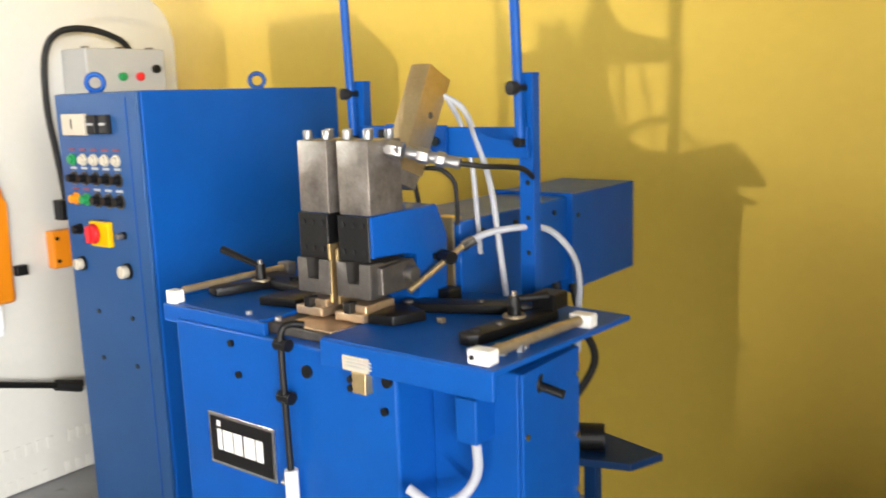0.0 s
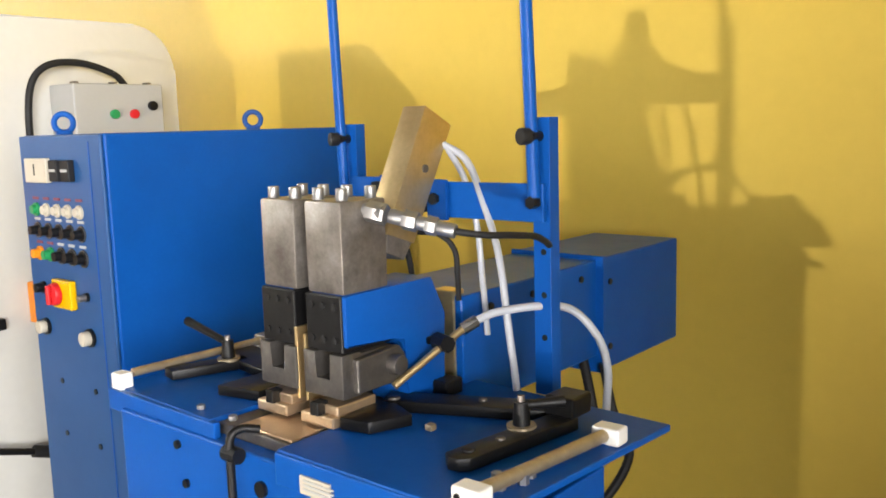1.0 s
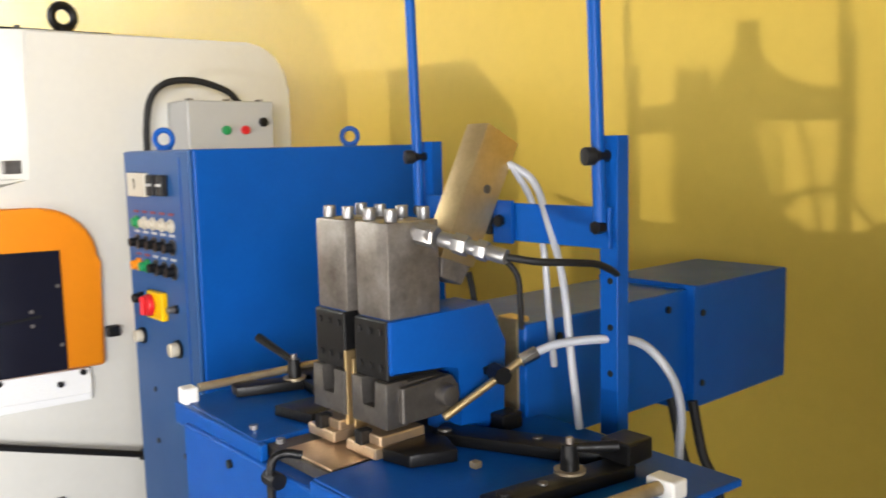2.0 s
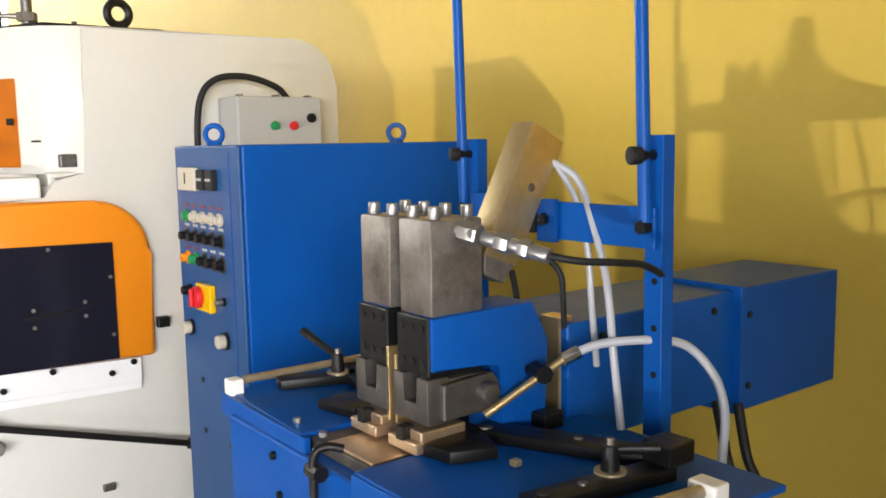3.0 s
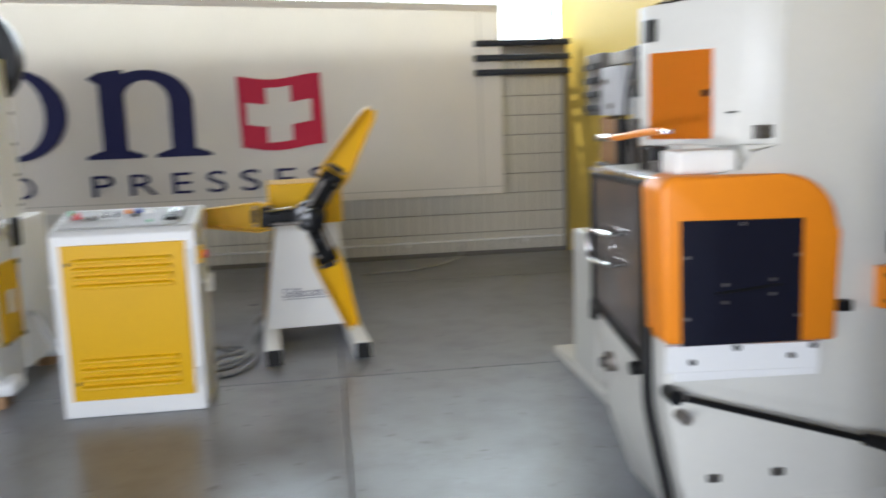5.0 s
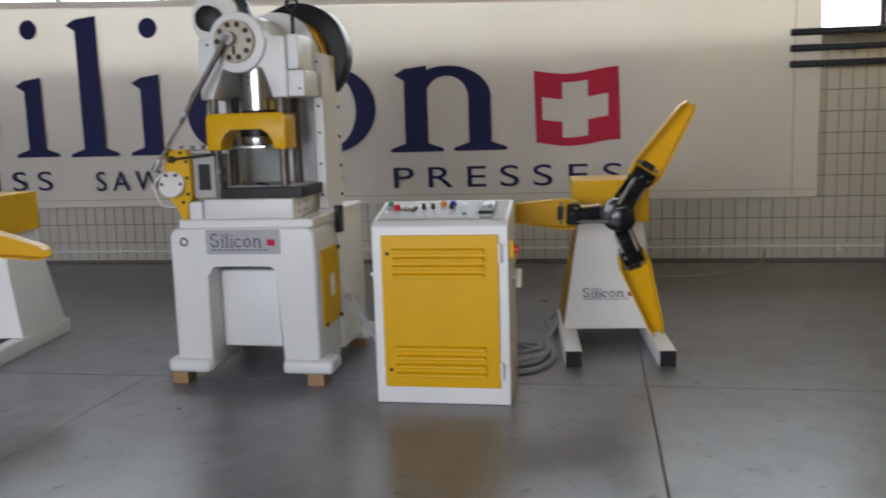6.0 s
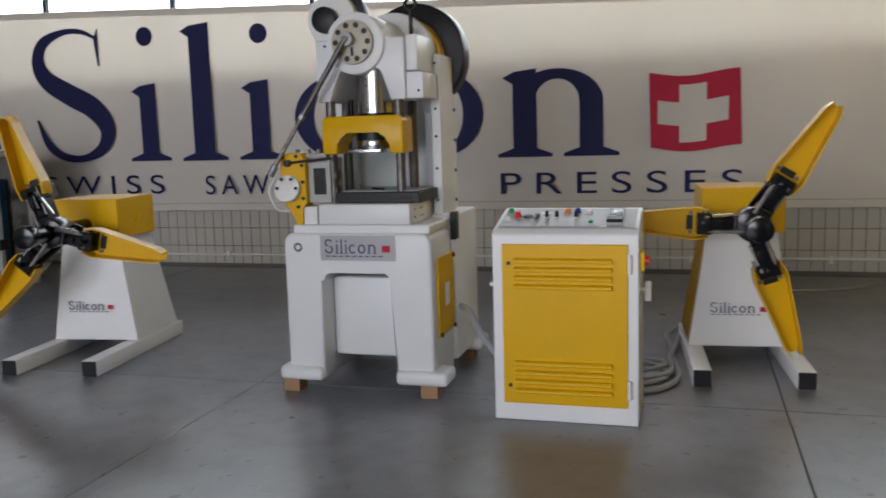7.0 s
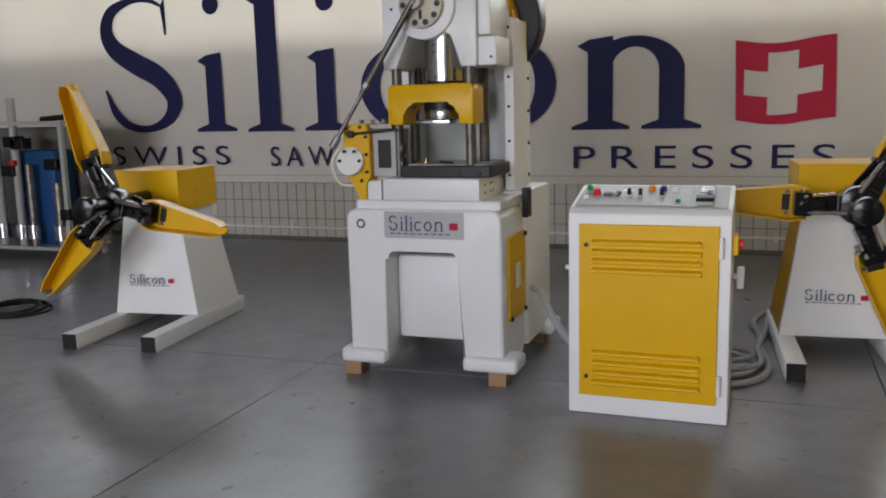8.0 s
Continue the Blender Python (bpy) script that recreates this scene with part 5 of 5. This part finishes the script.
def clamp_lever(x, y, tip):
    post = smooth(part("clamp_post", cyl((x, y, 1.05), (x, y, 1.094), 0.015, 0.012, seg=14), BLACK, welder, "black clamp lever post"))
    smooth(part("clamp_washer", cyl((x, y, 1.05), (x, y, 1.056), 0.024, seg=18), DULL_BRASS, post))
    smooth(part("clamp_handle", cyl((x, y, 1.088), tip, 0.007, 0.010, seg=12), BLACK, post))
    smooth(part("clamp_stud", cyl((x, y, 1.093), (x, y, 1.104), 0.006, seg=10), STEEL, post))


clamp_lever(-1.05, 1.475, (-1.005, 1.53, 1.088))
clamp_lever(-1.80, 1.46, (-1.93, 1.45, 1.122))
for k, x in enumerate((-1.72, -1.60)):
    smooth(part("slide_bolt", cyl((x, 1.50, 1.052), (x, 1.50, 1.062), 0.012, seg=10), BLACK, welder))

# the twin heads


def weld_head(x0, x1, label):
    head_ob = smooth(part("head_block", box(x0, x1, 1.36, 1.468, 1.255, 1.413, 0.004), STEEL, welder, label))
    for x in (x0 + 0.016, x1 - 0.016):
        for y in (1.38, 1.448):
            smooth(part("cap_screw", cyl((x, y, 1.413), (x, y, 1.434), 0.0105, seg=12, bevel=0.0015), ZINC, head_ob, "bright socket screw"))
    blk = part("insulator", box(x0, x1, 1.352, 1.47, 1.156, 1.255, 0.003), BLACK, welder, "black insulating block")
    for x in (x0 + 0.017, (x0 + x1) / 2, x1 - 0.017):
        for z in (1.178, 1.236):
            part("socket", cyl((x, 1.353, z), (x, 1.349, z), 0.006, seg=10), RUBBER, blk)
    w = x1 - x0
    jaw = bmesh.new()
    prism([(x0 - 0.004, 1.078), (x1 + 0.004, 1.078), (x1 + 0.004, 1.155), (x0 + 0.70 * w, 1.155), (x0 + 0.70 * w, 1.108), (x0 + 0.30 * w, 1.108), (x0 + 0.30 * w, 1.155), (x0 - 0.004, 1.155)], "y", 1.345, 1.39, 0.002, jaw)
    box(x0, x1, 1.39, 1.475, 1.085, 1.15, 0.004, jaw)
    jaw_ob = smooth(part("jaw", jaw, DARK_STEEL, welder, "oily steel clamping jaw"), 30)
    for k, (dy, dz, h) in enumerate(((0.0, 1.031, 0.02), (0.012, 1.05, 0.018))):
        el = part("electrode", box(x0 + 0.004 + 0.012 * k, x1 - 0.004, 1.325 + dy, 1.43, dz, dz + h, 0.003), COPPER, jaw_ob, "pale bronze electrode")
    part("electrode_clamp", box(x0 + 0.035, x0 + 0.055, 1.320, 1.345, 1.05, 1.074, 0.002), BLACK, jaw_ob)


weld_head(-1.535, -1.445, "ground steel cylinder block")
weld_head(-1.416, -1.326, "ground steel cylinder block beside the hose fitting")
part("gap_copper", box(-1.447, -1.440, 1.35, 1.46, 1.06, 1.19, 0.001), BRASS, welder, "thin brass shunt")
part("gap_copper", box(-1.424, -1.418, 1.35, 1.46, 1.06, 1.18, 0.001), BRASS, welder, "thin brass shunt")
part("gap_wall", box(-1.443, -1.418, 1.44, 1.465, 1.06, 1.40, 0.001), BLACK, welder)
smooth(part("jaw_pin", cyl((-1.326, 1.455, 1.12), (-1.288, 1.455, 1.12), 0.018, seg=18, bevel=0.003), DARK_STEEL, welder))
part("jaw_side", prism([(1.37, 1.085), (1.475, 1.085), (1.49, 1.10), (1.49, 1.13), (1.475, 1.15), (1.37, 1.145)], "x", -1.326, -1.31, 0.003), DARK_STEEL, welder)
arm_line = [(1.355, 1.166), (1.355, 1.255), (1.575, 1.258), (1.613, 1.184), (1.606, 1.031), (1.50, 1.031), (1.50, 1.158), (1.47, 1.166)]
smooth(part("swing_arm", prism(arm_line, "x", -1.318, -1.41, 0.004), BLUE, welder, "blue cast swing arm"), 30)
smooth(part("swing_arm", prism(arm_line, "x", -1.45, -1.535, 0.004), BLUE, welder, "blue cast swing arm"), 30)
# brass counter bar
bar_line = [(1.606, 1.572), (1.68, 1.534), (1.562, 1.318), (1.488, 1.345)]
bb = smooth(part("counter_bar", prism(bar_line, "x", -1.345, -1.402, 0.003), BRASS, welder, "tilted square brass bar"), 30)
part("bar_foot", prism([(1.56, 1.372), (1.575, 1.345), (1.535, 1.29), (1.488, 1.31), (1.49, 1.345), (1.555, 1.325)], "x", -1.347, -1.40, 0.003), STEEL, bb)
part("bar_screw", cyl((-1.345, 1.597, 1.455), (-1.342, 1.597, 1.455), 0.008, seg=10), DARK_STEEL, bb)
part("brass_post", box(-1.383, -1.333, 1.655, 1.69, 1.03, 1.215, 0.003), BRASS, welder, "upright brass post")
# transformer housing to the wall
part("housing", box(-1.56, -1.315, 1.66, 2.19, 0.97, 1.205, 0.004), BLUE, welder, "long blue transformer housing")
hz = part("rear_housing", box(-1.56, -1.30, 2.18, 2.585, 0.935, 1.212, 0.005), BLUE, welder, "blue box-shaped rear housing")
part("housing_seam", box(-1.562, -1.296, 2.172, 2.182, 0.93, 1.216, 0.001), BLUE, welder)
for y, z in ((2.21, 1.15), (2.21, 0.99), (1.75, 1.17), (2.1, 1.17), (1.9, 1.17)):
    part("screw", cyl((-1.316 + (0.016 if y > 2.18 else 0), y, z), (-1.296 if y > 2.18 else -1.31, y, z), 0.008, seg=8), BLACK, welder)
# uprights with round rods
for s, (x, y, rod_x, bar_end) in enumerate(((-1.167, 1.69, -1.148, -1.405), (-1.748, 1.78, -1.732, -1.62))):
    up = bmesh.new()
    prism([(x, y), (x + 0.037, y), (x + 0.037, y + 0.03), (x + 0.031, y + 0.03), (x + 0.031, y + 0.006), (x, y + 0.006)], "z", 1.03, 1.543, 0.001, up)
    post = part("upright", up, BLUE, welder, "blue angle steel upright")
    for z in (1.14, 1.22, 1.30):
        part("hole", cyl((x + 0.022, y + 0.001, z), (x + 0.022, y - 0.001, z), 0.006, seg=10), BLACK, post)
    smooth(part("rod", cyl((rod_x - 0.004, y - 0.018, 1.40), (rod_x - 0.03, y - 0.018, 2.15), 0.0115, seg=14), BLUE, post, "long round blue rod"))
    kn = smooth(part("clamp_knob", cyl((rod_x - 0.004, y - 0.03, 1.51), (rod_x - 0.012, y - 0.05, 1.51), 0.0145, 0.0155, seg=18, bevel=0.003), RUBBER, post, "black knurled knob"))
    part("knob_stem", cyl((rod_x - 0.004, y, 1.51), (rod_x - 0.004, y - 0.03, 1.51), 0.01, seg=12), BLACK, kn)
    lo, hi = min(bar_end, x + 0.03), max(bar_end, x + 0.03)
    cross_bar = part("cross_bar", box(lo, hi, y - 0.012, y - 0.002, 1.355, 1.425, 0.002), BLUE, post, "blue flat cross bar")
    part("bar_flange", box(bar_end, bar_end + 0.05, y - 0.022, y - 0.013, 1.35, 1.43, 0.002), BLUE, cross_bar)
    part("pad", box(bar_end - 0.02, bar_end, y - 0.03, y - 0.005, 1.365, 1.415, 0.003), RUBBER, cross_bar)
    for bx in (bar_end + 0.022, x + 0.015):
        smooth(part("bolt", cyl((bx, y - 0.012, 1.392), (bx, y - 0.032, 1.392), 0.0115, seg=6), BLACK, cross_bar))
# hoses and fittings
smooth(part("gas_tube", cyl((-1.306, 1.452, 1.08), (-1.257, 1.601, 1.167), 0.007, seg=12), BRASS, welder, "thin brass gas tube"))
smooth(part("tube_knob", cyl((-1.295, 1.56, 1.142), (-1.258, 1.546, 1.142), 0.016, seg=8), BLACK, welder, "black star knob"))
part("tube_arm", box(-1.37, -1.31, 1.555, 1.575, 1.132, 1.146, 0.003), BLACK, welder)
smooth(part("hose_nipple", cyl((-1.262, 1.592, 1.16), (-1.248, 1.618, 1.174), 0.012, seg=10), CHROME, welder))
smooth(part("gas_hose", tube([(-1.252, 1.612, 1.171), (-1.214, 1.64, 1.19), (-1.15, 1.70, 1.198), (-1.125, 1.76, 1.18), (-1.085, 1.78, 1.13), (-1.065, 1.78, 1.07), (-1.065, 1.775, 1.0), (-1.06, 1.76, 0.9)], 0.0078, seg=12), HOSE, welder, "clear grey hose"))
smooth(part("water_hose", tube([(-1.352, 1.655, 1.50), (-1.31, 1.68, 1.465), (-1.27, 1.68, 1.38), (-1.232, 1.67, 1.29), (-1.206, 1.66, 1.16), (-1.189, 1.66, 1.04)], 0.0072, seg=12), HOSE, welder, "clear grey hose"))
smooth(part("water_hose", tube([(-1.34, 1.66, 1.49), (-1.325, 1.69, 1.43), (-1.305, 1.70, 1.34), (-1.295, 1.70, 1.24), (-1.30, 1.72, 1.12)], 0.0062, seg=10), HOSE, welder, "clear grey hose"))
F0 = [(-1.326, 1.42, 1.395), (-1.29, 1.425, 1.39), (-1.25, 1.44, 1.382), (-1.20, 1.46, 1.368), (-1.175, 1.475, 1.36)]
fit_ob = smooth(part("hose_fitting", cyl((-1.345, 1.42, 1.397), F0[1], 0.0135, seg=12), ZINC, welder, "bright zinc hose fitting"))
for a, b, r, seg in ((0.0, 0.22, 0.019, 6), (0.26, 0.42, 0.013, 14), (0.42, 0.58, 0.0175, 6), (0.58, 0.68, 0.012, 14), (0.68, 0.80, 0.0165, 6), (0.80, 1.0, 0.0125, 14)):
    p, q = Vector((-1.322, 1.42, 1.394)), Vector(F0[4])
    smooth(part("fitting_nut" if seg == 6 else "ferrule", cyl(p.lerp(q, a), p.lerp(q, b), r, seg=seg, bevel=0.0015), ZINC, fit_ob), 30)
smooth(part("pressure_hose", tube([F0[4], (-1.14, 1.51, 1.352), (-1.12, 1.57, 1.346), (-1.12, 1.64, 1.333), (-1.15, 1.73, 1.29), (-1.20, 1.80, 1.20)], 0.006, seg=12), RUBBER, welder, "black hydraulic hose"))
smooth(part("pressure_hose", tube([(-1.37, 1.60, 1.335), (-1.335, 1.62, 1.33), (-1.31, 1.635, 1.30), (-1.308, 1.64, 1.25), (-1.315, 1.65, 1.20)], 0.0055, seg=10), RUBBER, welder, "black hydraulic hose"))
smooth(part("pressure_hose", tube([(-1.40, 1.60, 1.30), (-1.40, 1.61, 1.26), (-1.40, 1.62, 1.20)], 0.006, seg=10), RUBBER, welder, "black hydraulic hose"))
for dx, r in ((0.0, 0.012), (0.055, 0.011)):
    smooth(part("power_cable", tube([(-1.345 + dx, 2.16, 0.96), (-1.32 + dx, 2.16, 0.85), (-1.29 + dx * 1.4, 2.14, 0.74), (-1.33 + dx, 2.0, 0.6), (-1.4, 1.8, 0.5)], r, seg=10), RUBBER, welder, "black power cable"))
# front fittings
pl = part("maker_plate", box(-1.738, -1.512, 1.219, 1.227, 0.668, 0.795, 0.002), CHROME, welder, "silver edged black maker's plate")
part("plate_field", box(-1.729, -1.521, 1.2175, 1.22, 0.677, 0.786, 0), BLACK, pl)
for k, (x, w) in enumerate(((-1.705, 0.014), (-1.685, 0.032), (-1.648, 0.028), (-1.613, 0.036), (-1.572, 0.022))):
    part("plate_bar", box(x, x + w, 1.2162, 1.2178, 0.708, 0.758, 0), PALE_PLASTIC, pl)
part("plate_mark", box(-1.705, -1.693, 1.2162, 1.2178, 0.765, 0.778, 0), PALE_PLASTIC, pl)
tag = part("rating_plate", box(-1.281, -1.213, 1.206, 1.2105, 0.976, 1.006, 0.001), IVORY, welder, "small ivory rating plate")
for z in (0.984, 0.991, 0.998):
    part("tag_bar", box(-1.272, -1.203, 1.2045, 1.206, z, z + 0.003, 0), GREY_PAINT, tag)
part("catch", box(-1.258, -1.221, 1.206, 1.227, 0.931, 0.976, 0.002), BRASS, welder, "small brass catch")
for z in (0.94, 0.958):
    part("catch_screw", cyl((-1.262, 1.203, z), (-1.262, 1.226, z), 0.007, seg=10), BLACK, welder)
for x, z, r in ((-1.18, 0.962, 0.012), (-1.40, 0.945, 0.014), (-1.19, 0.90, 0.008), (-1.62, 0.90, 0.008), (-1.64, 0.97, 0.008)):
    part("plug", cyl((x, 1.227, z), (x, 1.219, z), r, seg=12), BLACK, welder)
rod_line = smooth(part("feed_rod", tube([(-1.43, 1.25, 1.035), (-1.445, 1.225, 1.04), (-1.452, 1.206, 1.028), (-1.452, 1.203, 0.98), (-1.45, 1.203, 0.85), (-1.447, 1.203, 0.72)], 0.0075, seg=12), BLACK, welder, "black bent rod on the front"))
for z in (1.0, 0.885):
    smooth(part("rod_clip", cyl((-1.468, 1.207, z), (-1.432, 1.207, z), 0.014, seg=10), BLACK, rod_line))
smooth(part("rod_socket", cyl((-1.446, 1.203, 0.725), (-1.445, 1.203, 0.45), 0.015, seg=14), PALE_PLASTIC, rod_line, "white hose end"))
smooth(part("hose_screw", cyl((-1.475, 1.203, 0.69), (-1.445, 1.203, 0.69), 0.006, seg=8), CHROME, rod_line))
# knobs under the right table
ks = smooth(part("hand_screw", cyl((-1.06, 1.38, 0.955), (-0.945, 1.405, 0.948), 0.021, seg=16, bevel=0.003), BLACK, welder, "black hand screw under the table"))
smooth(part("screw_lever", cyl((-0.95, 1.40, 0.945), (-0.90, 1.41, 0.933), 0.009, seg=10), BLACK, ks))
smooth(part("lower_knob", cyl((-1.04, 1.385, 0.92), (-0.99, 1.395, 0.918), 0.014, seg=12), DARK_STEEL, welder))
part("limit_box", box(-1.06, -1.01, 1.275, 1.345, 0.85, 0.94, 0.004), BLUE, welder, "blue limit switch box")
smooth(part("limit_hose", tube([(-1.03, 1.30, 0.85), (-1.025, 1.295, 0.79), (-1.04, 1.27, 0.75), (-1.07, 1.22, 0.74), (-1.12, 1.20, 0.77)], 0.010, seg=12), HOSE, welder, "clear grey hose"))

# blue tray stand between machine and wall
tray = thing("tray_stand", "dark blue steel tray on a thin stand", "stand", "", (-1.05, 1.95, 0))
part("tray", prism([(-1.16, 1.80), (-0.97, 1.86), (-0.93, 1.96), (-1.16, 2.02)], "z", 0.585, 0.605, 0.003), DARK_BLUE, tray)
part("tray_leg", box(-1.12, -1.085, 1.90, 1.935, 0.0, 0.585, 0.003), DARK_BLUE, tray)
part("tray_foot", box(-1.22, -0.96, 1.80, 2.03, 0.0, 0.02, 0.003), DARK_BLUE, tray)
smooth(part("roll", cyl((-1.14, 1.86, 0.64), (-1.06, 1.90, 0.64), 0.035, seg=18), BLACK, tray))

# ---- rack behind the far decoiler ----
rack = thing("parts_rack", "grey steel trolley full of cylinders, rods and a blue tank", "trolley", "", (-9.0, -8.6, 0))
for x in (-9.25, -8.75):
    for y in (-9.4, -7.85):
        part("post", box(x - 0.025, x + 0.025, y - 0.025, y + 0.025, 0.0, 1.50, 0.003), GREY_PAINT, rack)
for z in (0.10, 1.48):
    part("shelf", box(-9.3, -8.70, -9.45, -7.80, z, z + 0.04, 0.004), GREY_PAINT, rack)
part("back_plate", box(-9.28, -9.26, -9.4, -7.85, 0.14, 1.45, 0.002), GROUT, rack)
smooth(part("blue_tank", box(-9.2, -8.88, -8.62, -8.12, 0.14, 1.20, 0.03), BLUE_FRONT, rack, "blue steel tank"), 40)
for y, x, z1, r, mat in ((-8.55, -8.78, 1.78, 0.045, GREY_PAINT), (-8.36, -8.76, 1.05, 0.04, STEEL), (-8.85, -8.8, 1.30, 0.05, GREY_PAINT), (-7.95, -8.74, 0.85, 0.05, STEEL), (-9.1, -8.8, 1.2, 0.06, YELLOW)):
    cyl_ob = smooth(part("cylinder", cyl((x, y, 0.14), (x, y, z1), r, seg=18), mat, rack))
    smooth(part("collar", cyl((x, y, 0.22), (x, y, 0.38), r * 1.6, seg=18), CHROME, cyl_ob))
for y, z in ((-8.55, 1.30), (-8.62, 0.98), (-8.0, 1.05), (-8.45, 1.28), (-7.9, 0.5)):
    part("clamp", box(-8.84, -8.70, y - 0.09, y + 0.09, z - 0.06, z + 0.06, 0.01), BLACK, rack, "black clamp")
part("red_tap", box(-8.76, -8.70, -8.57, -8.51, 1.04, 1.10, 0.006), RED, rack)
smooth(part("top_rod", cyl((-8.75, -8.1, 1.54), (-8.75, -7.75, 1.56), 0.03, seg=12), BLACK, rack))
rope = thing("cable_coil", "coil of black cable lying on the floor", "cable", "", (-6.55, -6.35, 0))
for k in range(5):
    part("turn", ring((-6.60 + 0.02 * math.sin(k * 2), -6.42 + 0.03 * math.cos(k * 3), 0.012 + 0.009 * k), (0.02 * k, 0.03, 1), 0.25 - 0.018 * k, 0.011), RUBBER, rope)
part("loose_end", tube([(-6.45, -6.62, 0.05), (-6.5, -6.68, 0.2), (-6.55, -6.72, 0.6), (-6.6, -6.8, 1.2)], 0.01), RUBBER, rope)

# ---- floor slabs and wall tiles ----
cuts_x = [-10.52, -9.12, -5.97, -2.82, 0.33, 3.48, 7.0]
cuts_y = [-12.0, -9.68, -6.48, -3.28, -0.08, 2.76]
srng = random.Random(2)
for i in range(6):
    for j in range(5):
        x0, x1, y0, y1 = cuts_x[i] + 0.003, cuts_x[i + 1] - 0.003, cuts_y[j] + 0.003, cuts_y[j + 1] - 0.003
        lift = srng.uniform(-0.0015, 0.0)
        part("slab", box(x0, x1, y0, y1, -0.06, lift, 0.004), CONCRETE, floor)

tile_mesh = {}


def tile(y0, y1, z0, z1):
    size = (round(y1 - y0, 3), round(z1 - z0, 3))
    if size not in tile_mesh:
        bm = box(0, 0.011, 0, size[0], 0, size[1], 0.003)
        me = bpy.data.meshes.new("tile")
        bm.to_mesh(me)
        bm.free()
        me.materials.append(TILE)
        tile_mesh[size] = me
    ob = new("tile", tile_mesh[size])
    ob.location = (WEST - 0.012, y0, z0)
    ob.parent = tiles
    return ob


tiles = thing("tile_cladding", "cream glazed wall tiles with dark joints", "wall tiles", "", (0, 0, 0), "structure")
TW, TH, GAP = 0.13, 0.226, 0.008
for row in range(3):
    for k in range(84):
        y1 = 1.92 - k * TW
        tile(y1 - TW + GAP, y1, 0.02 + row * TH, 0.02 + (row + 1) * TH - GAP)
for row in range(10):
    for k in range(6):
        y1 = 2.697 - k * TW
        tile(y1 - TW + GAP, y1, 0.02 + row * TH, 0.02 + (row + 1) * TH - GAP)
